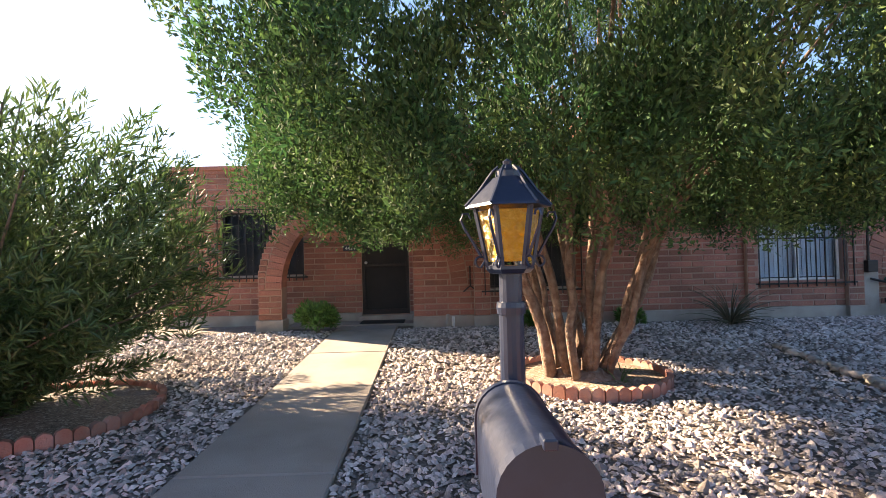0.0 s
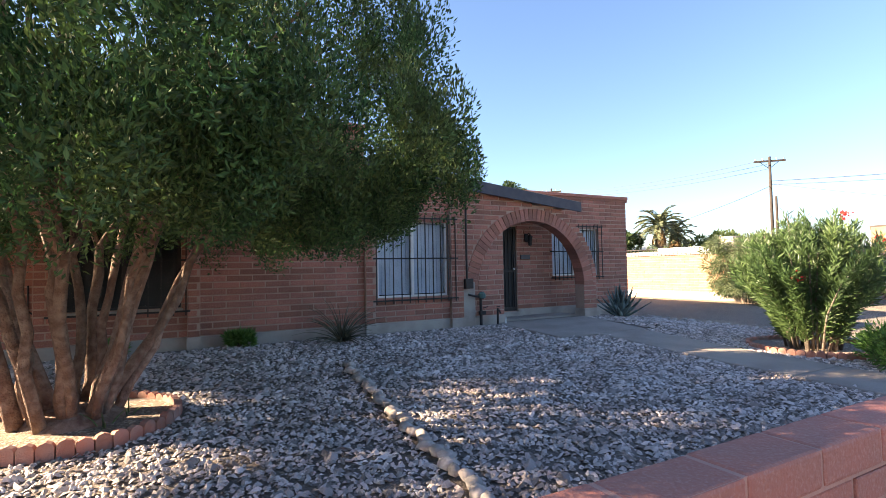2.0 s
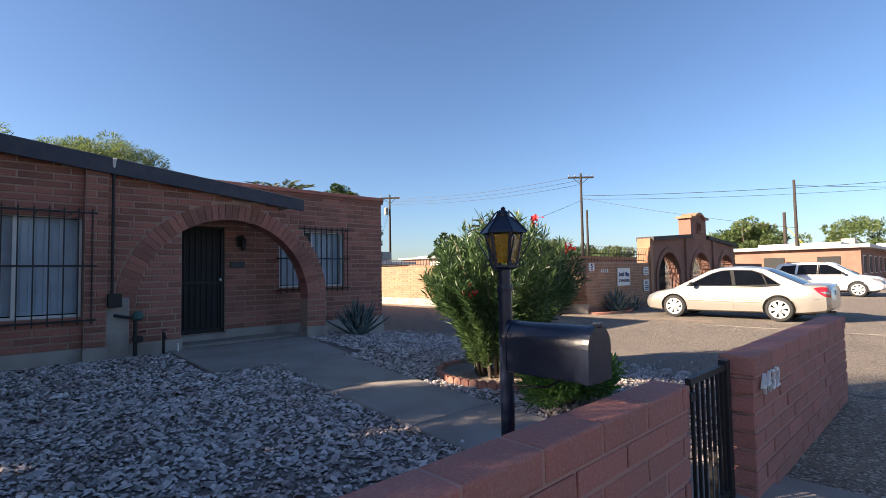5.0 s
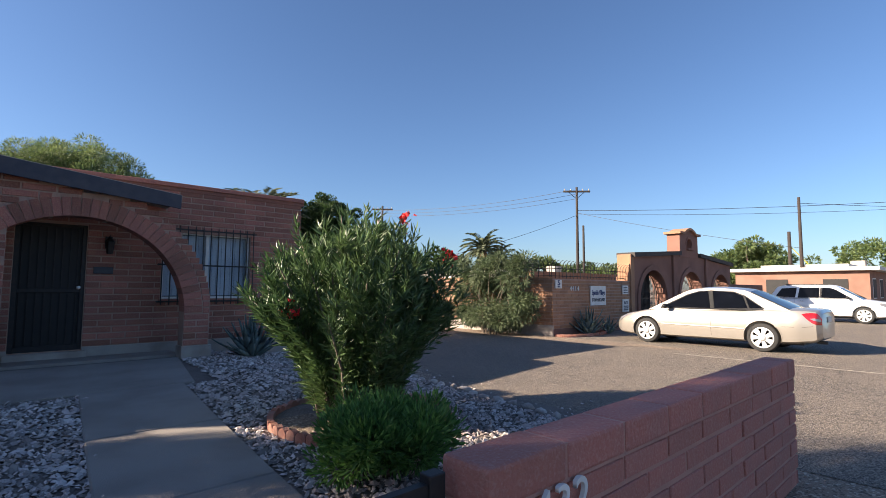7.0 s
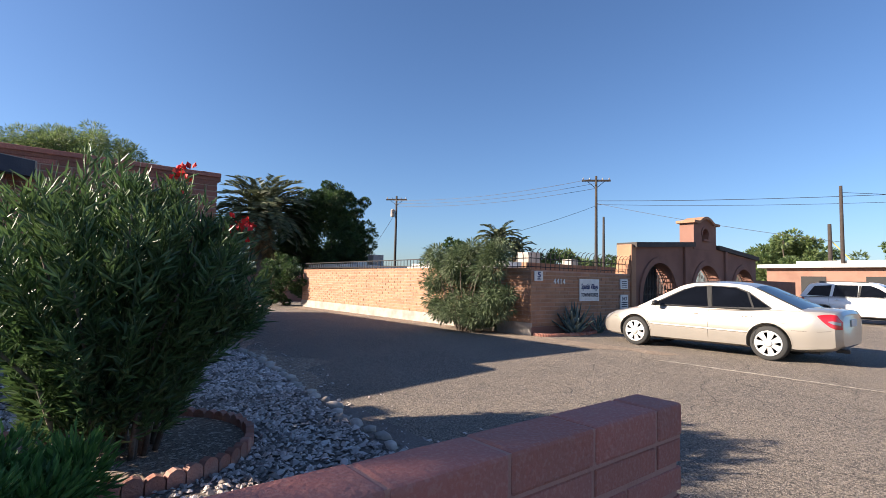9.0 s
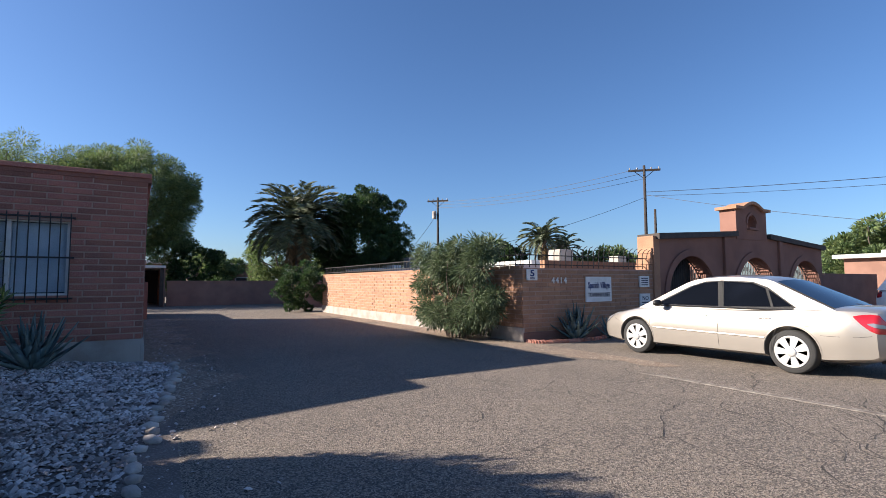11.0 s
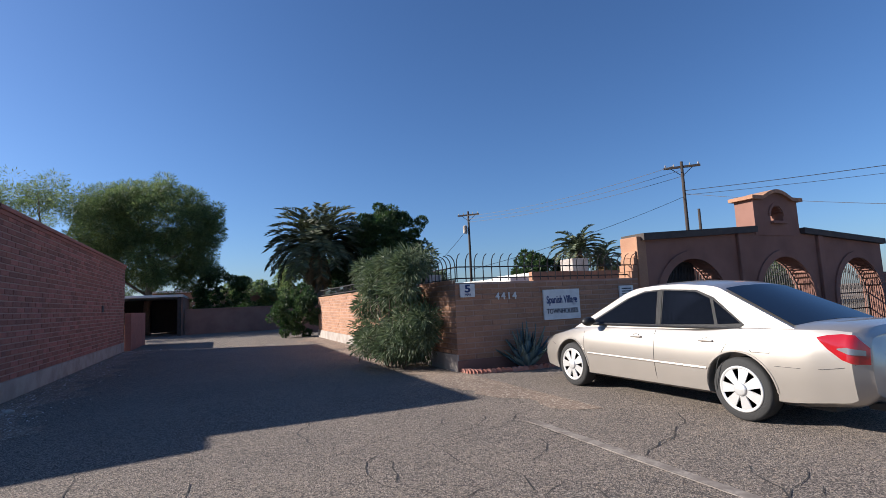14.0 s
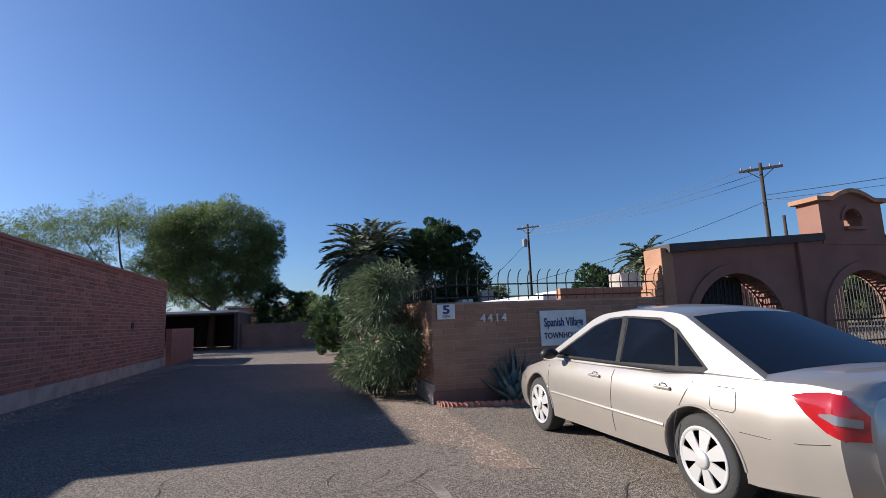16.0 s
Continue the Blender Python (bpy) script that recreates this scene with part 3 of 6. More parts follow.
# side wall along the drive
SIDE = 13.28
part("mortar_core", boxbm(SIDE - TH, SIDE, BACK + 0.005, 22.1, 0.0, 3.2), MORTAR, house)
lay_bricks(house, (SIDE, BACK), 90, 12.6, BASE - 0.1, 3.22, BRICK, keep=lambda zc: [(-0.015, 8.5), (8.75, 12.6)] if 1.5 < zc < 1.7 else [(-0.015, 12.6)], singles=250, near=(3.0, 1.6))
part("footing", boxbm(SIDE - 0.02, SIDE + 0.035, BACK - 0.036, 22.12, 0.0, BASE - 0.1, bevel=0.008), CONCRETE, house, "stained pale concrete footing")
part("parapet_cap", boxbm(SIDE - TH, SIDE + 0.06, BACK - 0.05, 22.15, 3.225, 3.305, bevel=0.012), BRICK, house)
part("parapet_cap", boxbm(SIDE - TH, SIDE + 0.03, BACK - 0.02, 22.12, 3.15, 3.22, bevel=0.006), BRICK, house)
part("side_vent", boxbm(SIDE + 0.005, SIDE + 0.03, BACK + 8.52, BACK + 8.74, 1.5, 1.7, bevel=0.004), IRON, house, "rusty metal wall vent")
# rear, far side and roof close the house
part("rear_wall", boxbm(-5.1, SIDE, 21.9, 22.1, 0, 3.1), FARWALL, house)
part("end_wall", boxbm(-5.095, -4.85, BACK + TH, 21.9, 0, 3.2), FARWALL, house)
roof = part("roof", boxbm(-4.85, SIDE - TH, BACK + TH, 21.9, 2.95, 3.05), ROOF, None)
tagged(roof, "flat pale coated roof behind brick parapets", "roof", kind="structure")

# ---- low wall along the walk ----
def low_wall(name, x0, x1, y, top, label):
    w = thing(name, label, "wall", (0, 0, 0), kind="structure")
    part("mortar_core", boxbm(x0 + 0.02, x1 - 0.02, y - 0.085, y + 0.085, 0, top - 0.13), MORTAR_RED, w)
    n = int((top - 0.14) / 0.105)
    h = (top - 0.13) / n
    L = x1 - x0
    lay_bricks(w, (x0, y - 0.08), 0, L, 0.0, top - 0.13, BRICK_RED, length_b=0.4, high=h, depth=0.014, singles=260, near=(L - 2, top))
    lay_bricks(w, (x1, y + 0.08), 180, L, 0.0, top - 0.13, BRICK_RED, length_b=0.4, high=h, depth=0.014)
    for xx, tr in ((x0 + 0.015, -90), (x1 - 0.015, 90)):
        lay_bricks(w, (xx, y + (0.1 if tr < 0 else -0.1)), tr, 0.2, 0.0, top - 0.13, BRICK_RED, length_b=0.4, high=h, depth=0.02)
    x = x0 - 0.005
    while x < x1 - 0.03:
        xe = min(x + 0.4, x1 + 0.005)
        part("cap_brick", boxbm(x + 0.004, xe - 0.004, y - 0.102, y + 0.1, top - 0.125, top + random.uniform(-0.003, 0.003), bevel=0.014), BRICK_RED, w)
        x += 0.4
    part("cap_mortar", boxbm(x0 + 0.01, x1 - 0.01, y - 0.095, y + 0.092, top - 0.135, top - 0.005), MORTAR_RED, w)
    return w


fw1 = low_wall("wall_low_1", -0.55, 8.74, 0.83, 0.84, "low red painted slump block garden wall with flat cap")
fw2 = low_wall("wall_low_2", 9.47, 12.86, 0.72, 0.90, "low red painted slump block wall with house number")
fw0 = low_wall("wall_low_3", -9.0, -1.85, 0.85, 0.84, "low red painted slump block garden wall")

# ---- corner wall of the neighbouring village ----
SPX, SPY = 20.8, 8.3
spw = thing("wall_village", "tan slump block perimeter wall with concrete footing", "wall", kind="structure")
part("mortar_core", boxbm(SPX + 0.02, 26.0, SPY + 0.02, SPY + 0.25, 0, 1.72), MORTAR, spw)
part("mortar_core", boxbm(SPX + 0.02, SPX + 0.25, SPY + 0.25, 23.0, 0, 1.72), MORTAR, spw)
lay_bricks(spw, (SPX, SPY + 0.02), 0, 5.2, 0.22, 1.74, BRICK_TAN, singles=120, near=(0, 1.5))
lay_bricks(spw, (SPX + 0.02, 23.0), -90, 14.7, 0.32, 1.74, BRICK_TAN, singles=150, near=(14.7, 1.5))
part("footing", boxbm(SPX - 0.02, SPX + 0.02, SPY - 0.02, 23.0, 0, 0.33, bevel=0.006), CONCRETE, spw, "whitish painted concrete footing")
part("footing", boxbm(SPX - 0.015, 26.0, SPY - 0.02, SPY + 0.02, 0, 0.22, bevel=0.006), STUCCO, spw)
part("wall_step", boxbm(SPX, SPX + 0.26, 12.0, 23.0, 1.742, 1.80, bevel=0.01), BRICK_TAN, spw)


# ---- plants ----
def unit_vectors(n):
    v = rng.normal(size=(n, 3))
    return v / np.linalg.norm(v, axis=1)[:, None]


def leaves(name, parent, material, pos, direction, length, width, label="", bend=0.0, kind=""):
    """Narrow leaves as folded blades: pos and direction are arrays, length and width scalars or arrays."""
    n = len(pos)
    d = direction / np.linalg.norm(direction, axis=1)[:, None]
    side = np.cross(d, unit_vectors(n))
    side /= np.linalg.norm(side, axis=1)[:, None]
    up = np.cross(side, d)
    L = (np.ones(n) * length * rng.uniform(0.7, 1.3, n))[:, None]
    W = (np.ones(n) * width * rng.uniform(0.75, 1.25, n))[:, None]
    mid = pos + d * L * 0.5
    a, c = pos, pos + d * L - up * L * bend
    b = mid + side * W / 2 + up * W * 0.2
    e = mid - side * W / 2 + up * W * 0.2
    V = np.stack([a, b, c, e], 1).reshape(-1, 3)
    F = np.arange(4 * n).reshape(n, 4)
    ob = link_mesh(name, V, F, material, parent)
    if label:
        tagged(ob, label)
    return ob


def clump_cloud(centres, radii, per, squash=1.0):
    """Points in fuzzy balls round the centres, denser to the outside."""
    c = np.repeat(centres, per, axis=0)
    r = np.repeat(radii, per)
    u = unit_vectors(len(c))
    p = u * (r * rng.uniform(0.25, 1.0, len(c)) ** 0.6)[:, None]
    p[:, 2] *= squash
    return c + p, u


def limb_path(a, b, wob, n=6):
    a, b = Vector(a), Vector(b)
    pts = []
    for i in range(n + 1):
        f = i / n
        p = a.lerp(b, f)
        w = wob * math.sin(math.pi * f)
        pts.append(p + Vector((random.uniform(-w, w), random.uniform(-w, w), random.uniform(-w, w) * 0.4)))
    return pts


def juniper_tree(x, y, z):
    """Many-stemmed juniper with shaggy trunks and a broad dense crown."""
    t = thing("juniper_tree", "broad green juniper tree with many shaggy brown stems", "tree", (x, y, z))
    for k in range(18):
        a = 2 * math.pi * k / 18 + random.uniform(-0.2, 0.2)
        r0 = random.uniform(0.1, 0.38)
        spread = random.uniform(0.35, 1.3)
        base = (r0 * math.cos(a), r0 * math.sin(a), -0.05)
        mid = (math.cos(a) * (r0 + spread * 0.55), math.sin(a) * (r0 + spread * 0.55), random.uniform(1.05, 1.35))
        top = (math.cos(a) * (r0 + spread * 1.25), math.sin(a) * (r0 + spread * 1.25), random.uniform(2.3, 3.2))
        pts = limb_path(base, mid, 0.06, 4) + limb_path(mid, top, 0.11, 5)[1:]
        bm = tubebm(pts, random.uniform(0.038, 0.074), 0.022, sides=9)
        for v in bm.verts:
            v.co += Vector((random.uniform(-1, 1), random.uniform(-1, 1), 0)) * 0.008
        part("stem", bm, BARK, t, smooth=True)
        for j in range(3):
            b2 = Vector(top) + Vector((math.cos(a + random.uniform(-.8, .8)), math.sin(a + random.uniform(-.8, .8)), random.uniform(0.2, 1.4))) * random.uniform(0.7, 1.5)
            part("branch", tubebm(limb_path(pts[random.randint(5, 9)], b2, 0.1, 4), 0.03, 0.01, sides=6), BARK, t, smooth=True)
    bm = lathe(bmesh.new(), [(0.46, -0.06), (0.4, 0.03), (0.25, 0.1), (0.05, 0.14)], 14)
    for v in bm.verts:
        v.co += Vector((random.uniform(-1, 1), random.uniform(-1, 1), random.uniform(-.5, .5))) * 0.04
    part("root_flare", bm, BARK, t, smooth=True)
    # crown: lumps over an uneven dome
    C, R = [], []
    for k in range(780):
        u = unit_vectors(1)[0]
        az = math.atan2(u[1], u[0])
        flat = max(math.hypot(u[0], u[1]), 0.02)
        lump = 1.0 + 0.06 * math.sin(3 * az + 1.0) + 0.08 * math.sin(7 * az + 4 * u[2]) + 0.04 * math.sin(9 * u[2] + 2 * az)
        f = random.uniform(0.82, 1.0) if k < 620 else random.uniform(0.35, 0.8)
        rad = 3.5 * flat ** (0.62 if u[2] < 0.25 else 0.85) * f * lump
        zz = 2.5 + (u[2] * 4.1 if u[2] > 0 else u[2] * 0.95) * f
        rad *= 1 - 0.15 * max(0, math.cos(az)) * max(0, min(1, u[2] * 1.6))
        px, py = math.cos(az) * rad - 0.1, math.sin(az) * rad - 0.35
        low = 1.58 + 0.09 * math.sin(px * 2.1) + 0.1 * math.sin(py * 2.7)
        if math.hypot(px, py) < 1.7:
            low += 0.7
        C.append((px, py, max(zz, low + random.uniform(0, 0.25))))
        R.append(random.uniform(0.16, 0.29))
    C, R = np.array(C), np.array(R)
    pos, u = clump_cloud(C, R, 850, 1.75)
    out = pos - np.array([0, 0, 2.6])
    out /= np.linalg.norm(out, axis=1)[:, None]
    d = unit_vectors(len(pos)) * 0.6 + u * 0.35 + out * 0.15 + np.array([0, 0, 0.6])
    leaves("crown", t, CYPRESS, pos, d, 0.046, 0.0172)
    return t


def oleander(x, y, z, radius, height, stems, seed_label, leafy=120, flowers=0, low=0.25, skirt=-0.2):
    t = thing("oleander_bush", seed_label, "bush", (x, y, z))
    P, D = [], []
    tips = []
    for k in range(stems):
        a = random.uniform(0, 2 * math.pi)
        th = math.acos(random.uniform(skirt, 1.0))
        f = math.sin(th)
        r_ = random.uniform(0.72, 1.03) * (1 + 0.06 * math.sin(5 * a + x))
        top = Vector((math.cos(a) * radius * f * r_, math.sin(a) * radius * f * r_, height * (0.53 + 0.49 * math.cos(th) * r_)))
        base = Vector((math.cos(a) * 0.34 * f, math.sin(a) * 0.34 * f, -0.03))
        mid = base.lerp(top, 0.5) + Vector((-math.cos(a), -math.sin(a), 0.6)) * 0.12 * f * radius
        pts = [base, base.lerp(mid, 0.5) + Vector((0, 0, 0.03)), mid, mid.lerp(top, 0.55), top]
        if k < 42:
            part("stem", tubebm(pts, 0.022, 0.006, sides=6), BARK_GREY, t, smooth=True)
        tips.append(top)
        d = (top - mid).normalized()
        for j in range(leafy):
            s = low + (1 - low) * random.random() ** 0.75
            i = min(int(s * 4), 3)
            p = pts[i].lerp(pts[i + 1], s * 4 - i)
            P.append(p + Vector(unit_vectors(1)[0]) * 0.06 * random.random())
            o = Vector(unit_vectors(1)[0])
            D.append(d * 0.75 + o * 0.85 + Vector((0, 0, 0.25)))
    leaves("foliage", t, OLEANDER, np.array(P), np.array(D), 0.128, 0.0195)
    for k in range(flowers):
        wish = Vector(((0.45, -0.35, 1.0), (0.6, -0.6, 0.72), (-0.75, -0.3, 0.45))[k % 3])
        c = min(tips, key=lambda q: (Vector((q.x / radius, q.y / radius, q.z / height)) - wish).length)
        pp = np.array(c) + rng.normal(0, 0.04, (26, 3)) + np.array([0, 0, 0.05])
        fl = leaves("flower", t, RED, pp, unit_vectors(26) + np.array([0, 0, 0.4]), 0.05, 0.045, "cluster of bright red petals" if k == 0 else "")
        tagged(fl, kind="stuff")
    return t


def round_tree(name, x, y, z, height, radius, trunk, material, label, clumps=150, per=150, leaf=(0.2, 0.07), bottom=0.25, droop=0.0, bark=None):
    t = thing(name, label, "tree", (x, y, z))
    bark = bark or BARK_GREY
    cz = height * (1 + bottom) / 2
    hz = height * (1 - bottom) / 2
    part("trunk", tubebm(limb_path((0, 0, -0.1), (0.1, 0.05, cz * 0.8), 0.12, 5), trunk, trunk * 0.5, sides=9), bark, t, smooth=True)
    C, R = [], []
    for k in range(clumps):
        u = unit_vectors(1)[0]
        lump = 1.0 + 0.13 * math.sin(4 * math.atan2(u[1], u[0]) + x) + 0.1 * math.sin(6 * u[2] + x)
        f = random.uniform(0.55, 1.0) ** 0.7 * lump
        C.append((u[0] * radius * f, u[1] * radius * f, cz + u[2] * hz * f))
        R.append(radius * random.uniform(0.10, 0.2))
    for k in range(7):
        part("limb", tubebm(limb_path((0.05, 0.02, cz * random.uniform(0.35, 0.75)), C[k * 9], 0.2, 4), trunk * 0.4, trunk * 0.1, sides=6), bark, t, smooth=True)
    pos, u = clump_cloud(np.array(C), np.array(R), per, 0.75)
    leaves("crown", t, material, pos, u + np.array([0, 0, 0.15 - droop]), leaf[0], leaf[1])
    return t


def palm(x, y, z, trunk_h, frond, count, label, r=0.35, dry=14):
    t = thing("palm_tree", label, "palm", (x, y, z))
    bm = tubebm([(0, 0, -0.1), (0.03, 0, trunk_h * 0.5), (0, 0, trunk_h)], r, r * 0.8, sides=12)
    part("trunk", bm, BARK_GREY, t, smooth=True)
    for k in range(26):
        a = k * 2.4
        zz = trunk_h - 0.9 + 0.035 * k
        part("boot", tubebm([(math.cos(a) * r * 0.6, math.sin(a) * r * 0.6, zz), (math.cos(a) * r * 1.25, math.sin(a) * r * 1.25, zz + 0.25)], 0.08, 0.03, sides=5), BARK_GREY, t)
    for k in range(count + dry):
        a = k * 2.399 + random.uniform(-.2, .2)
        is_dry = k >= count
        el = radians(-58 + random.uniform(-18, 12)) if is_dry else radians(82 - 95 * (k / count) + random.uniform(-6, 6))
        L = frond * random.uniform(0.85, 1.05) * (0.75 if is_dry else 1)
        pts = []
        p = Vector((0, 0, trunk_h))
        e = el
        n = 9
        for i in range(n + 1):
            pts.append(p.copy())
            p = p + Vector((math.cos(a) * math.cos(e), math.sin(a) * math.cos(e), math.sin(e))) * L / n
            e -= radians(9 if not is_dry else 4) * (0.6 + i / n)
        fr = part("frond", tubebm(pts, 0.035, 0.008, sides=5), DRYPALM if is_dry else PALMLEAF, t)
        m = 84
        P, D = [], []
        for i in range(m):
            s = (0.12 + 0.88 * i / m) * n
            j = min(int(s), n - 1)
            q = pts[j].lerp(pts[j + 1], s - j)
            ax = (pts[j + 1] - pts[j]).normalized()
            sd = ax.cross(Vector((0, 0, 1))).normalized() * (1 if i % 2 else -1)
            P.append(q)
            D.append(sd + ax * 0.75 + Vector((0, 0, 0.12 - (0.5 if is_dry else 0))))
        lf = leaves("leaf_vane", fr, DRYPALM if is_dry else PALMLEAF, np.array(P), np.array(D), frond * 0.16, 0.1)
    return t


def agave(x, y, z, size, n, label):
    t = thing("agave_plant", label, "agave", (x, y, z))
    for k in range(n):
        a = k * 2.399
        f = k / n
        el = radians(80 - 62 * f + random.uniform(-5, 5))
        L = size * random.uniform(0.85, 1.1)
        bm = bmesh.new()
        prev = None
        for i in range(7):
            s = i / 6
            e = el + 0.15 * s
            c = Vector((math.cos(e) * L * s, 0, math.sin(e) * L * s))
            w = 0.075 * size * (0.7 + 1.1 * s if s < 0.4 else 1.9 * (1 - s) + 0.02) * 1.15
            nrm = Vector((-math.sin(e), 0, math.cos(e)))
            row = [bm.verts.new(c + Vector((0, -w, 0)) + nrm * w * 0.35), bm.verts.new(c - nrm * 0.02 * size), bm.verts.new(c + Vector((0, w, 0)) + nrm * w * 0.35), bm.verts.new(c - nrm * 0.055 * size * (1 - s))]
            if prev:
                for j in range(4):
                    bm.faces.new((prev[j], prev[(j + 1) % 4], row[(j + 1) % 4], row[j]))
            prev = row
        bmesh.ops.transform(bm, matrix=Matrix.Rotation(a, 4, "Z"), verts=bm.verts)
        bmesh.ops.recalc_face_normals(bm, faces=bm.faces)
        part("leaf", bm, AGAVE, t, smooth=True)
    return t


def blade_clump(name, x, y, z, size, n, label, material=None, spread=1.0):
    t = thing(name, label, "plant", (x, y, z))
    for k in range(n):
        a = random.uniform(0, 2 * math.pi)
        el = radians(85 - 75 * random.random() * spread)
        L = size * random.uniform(0.6, 1.1)
        pts = [Vector((math.cos(a) * 0.03, math.sin(a) * 0.03, 0))]
        e = el
        for i in range(4):
            pts.append(pts[-1] + Vector((math.cos(a) * math.cos(e), math.sin(a) * math.cos(e), math.sin(e))) * L / 4)
            e -= radians(14)
        part("blade", tubebm(pts, 0.012, 0.002, sides=3), material or YUCCA, t)
    return t


def small_shrub(name, x, y, z, r, h, n, material, label, leaf=(0.07, 0.02)):
    t = thing(name, label, "shrub", (x, y, z))
    C = np.array([(r * 0.75 * math.sqrt(random.random()) * math.cos(q), r * 0.75 * math.sqrt(random.random()) * math.sin(q), h * random.uniform(0.3, 0.8)) for q in [random.uniform(0, 6.28) for _ in range(n)]])
    pos, u = clump_cloud(C, np.full(n, r * 0.30), 170, 0.8)
    pos[:, 2] = np.maximum(pos[:, 2], 0.02)
    leaves("foliage", t, material, pos, u + np.array([0, 0, 0.6]), leaf[0], leaf[1])
    for k in range(6):
        a = k * 1.05
        part("stem", tubebm([(0, 0, -0.02), (math.cos(a) * r * 0.4, math.sin(a) * r * 0.4, h * 0.6)], 0.012, 0.005, sides=5), BARK_GREY, t)
    return t


def edging_ring(cx, cy, r, label, squash=1.0, a0=0.0, a1=2 * math.pi, z=None):
    """A planting ring of scalloped terracotta edging bricks."""
    z = yard_height(cx, cy) if z is None else z
    t = thing("edging_ring", label, "garden edging", (cx, cy, z))
    n = max(3, int((a1 - a0) * r / 0.115))
    bm = bmesh.new()
    for k in range(n):
        a = a0 + (a1 - a0) * (k + 0.5) / n
        w = (a1 - a0) * r / n / 2 - 0.003
        bm = bmesh.new()
        prof = [(-w, -0.06), (w, -0.06), (w, 0.045), (w * 0.7, 0.07), (0, 0.085), (-w * 0.7, 0.07), (-w, 0.045)]
        prism(bm, prof, -0.03, 0.03)
        bmesh.ops.transform(bm, matrix=Matrix.Translation((math.cos(a) * r, math.sin(a) * r * squash, random.uniform(-.008, .008))) @ Matrix.Rotation(a + math.pi / 2, 4, "Z") @ Matrix.Rotation(random.uniform(-.06, .06), 4, "X"), verts=bm.verts)
        part("edging_brick", bm, TERRA, t)
    return t


for (cx, cy, r), lab in zip(RINGS, ("faded red scalloped edging ring round a dirt bed", "red scalloped terracotta edging ring round the juniper", "sunken scalloped edging ring round the oleander")):
    edging_ring(cx, cy, r - 0.04, lab)
    bm = bmesh.new()
    bmesh.ops.create_circle(bm, cap_ends=True, segments=32, radius=r - 0.08, matrix=Matrix.Translation((cx, cy, yard_height(cx, cy) + 0.012)))
    tagged(part("ground_bed", bm, DIRT, None), "bare brown dirt planting bed", "bed", kind="structure")
edging_ring(22.1, 8.22, 1.25, "low scalloped terracotta edging along the corner bed", squash=0.42, a0=math.pi, a1=2 * math.pi, z=0.0)

juniper_tree(1.62, 5.40, yard_height(1.62, 5.4))
oleander(-4.3, 4.6, 0.07, 2.4, 3.05, 580, "tall grey-green oleander bush in an edged bed", 160, low=0.04, skirt=-0.85)
oleander(11.25, 4.08, 0.07, 1.08, 2.1, 300, "rounded green oleander bush with red flowers", 150, flowers=3, low=0.12)
small_shrub("low_shrub", 10.6, 2.65, 0.05, 0.58, 0.55, 70, BOXLEAF, "low dense green shrub beside the walk")
small_shrub("porch_shrub", -1.95, 8.25, 0.25, 0.36, 0.55, 22, BOXLEAF, "dark green shrub beside the brick arch")
blade_clump("yucca_plant", 4.85, 8.05, 0.24, 0.85, 95, "dark spiky yucca clump against the brick wall")
blade_clump("dry_yucca", -4.1, 8.25, 0.24, 0.4, 26, "small dry yucca beside the footing")
small_shrub("weed_clump", 3.3, 8.35, 0.25, 0.22, 0.22, 10, BOXLEAF, "small green weeds at the footing", (0.1, 0.02))
small_shrub("weed_clump", 1.6, 8.3, 0.25, 0.2, 0.22, 8, BOXLEAF, "small green weeds at the footing", (0.1, 0.02))
agave(11.95, 8.55, 0.16, 0.78, 34, "blue-grey agave beside the brick arch")
agave(22.15, 7.95, 0.0, 0.85, 26, "large blue-grey agave in the corner bed")
agave(23.2, 7.85, 0.0, 0.55, 18, "smaller sprawling agave in the corner bed")
for k in range(7):
    a = k * 0.9
    blade_clump("basal_shoots", 1.62 + 0.42 * math.cos(a), 5.4 + 0.42 * math.sin(a), 0.07, 0.28, 10, "green shoots at the tree foot", OLEANDER) if k % 3 == 0 else None
# bush leaning on the corner wall
t = thing("wall_shrub", "grey-green sprawling shrub spilling over the tan wall", "bush", (20.15, 10.15, 0))
C, R = [], []
for k in range(120):
    a, f = random.uniform(0, 2 * math.pi), math.sqrt(random.random())
    zz = random.uniform(0.1, 1.0)
    C.append((math.cos(a) * f * 0.75 * (1.0 - 0.3 * zz), math.sin(a) * f * 1.45 * (0.72 + 0.5 * math.sin(zz * 2.6)), 0.15 + zz * 2.15))
    R.append(random.uniform(0.18, 0.34))
pos, u = clump_cloud(np.array(C), np.array(R), 210, 0.9)
pos[:, 2] = np.maximum(pos[:, 2], 0.03)
leaves("foliage", t, GREYLEAF, pos, u + np.array([-0.3, 0, -0.35]), 0.14, 0.026)
for k in range(16):
    a = k * 0.39
    part("stem", tubebm(limb_path((0.2 * math.cos(a), 0.3 * math.sin(a), 0), (0.5 * math.cos(a), 1.0 * math.sin(a), random.uniform(1.5, 2.3)), 0.1, 5), 0.022, 0.006, sides=5), BARK_GREY, t)
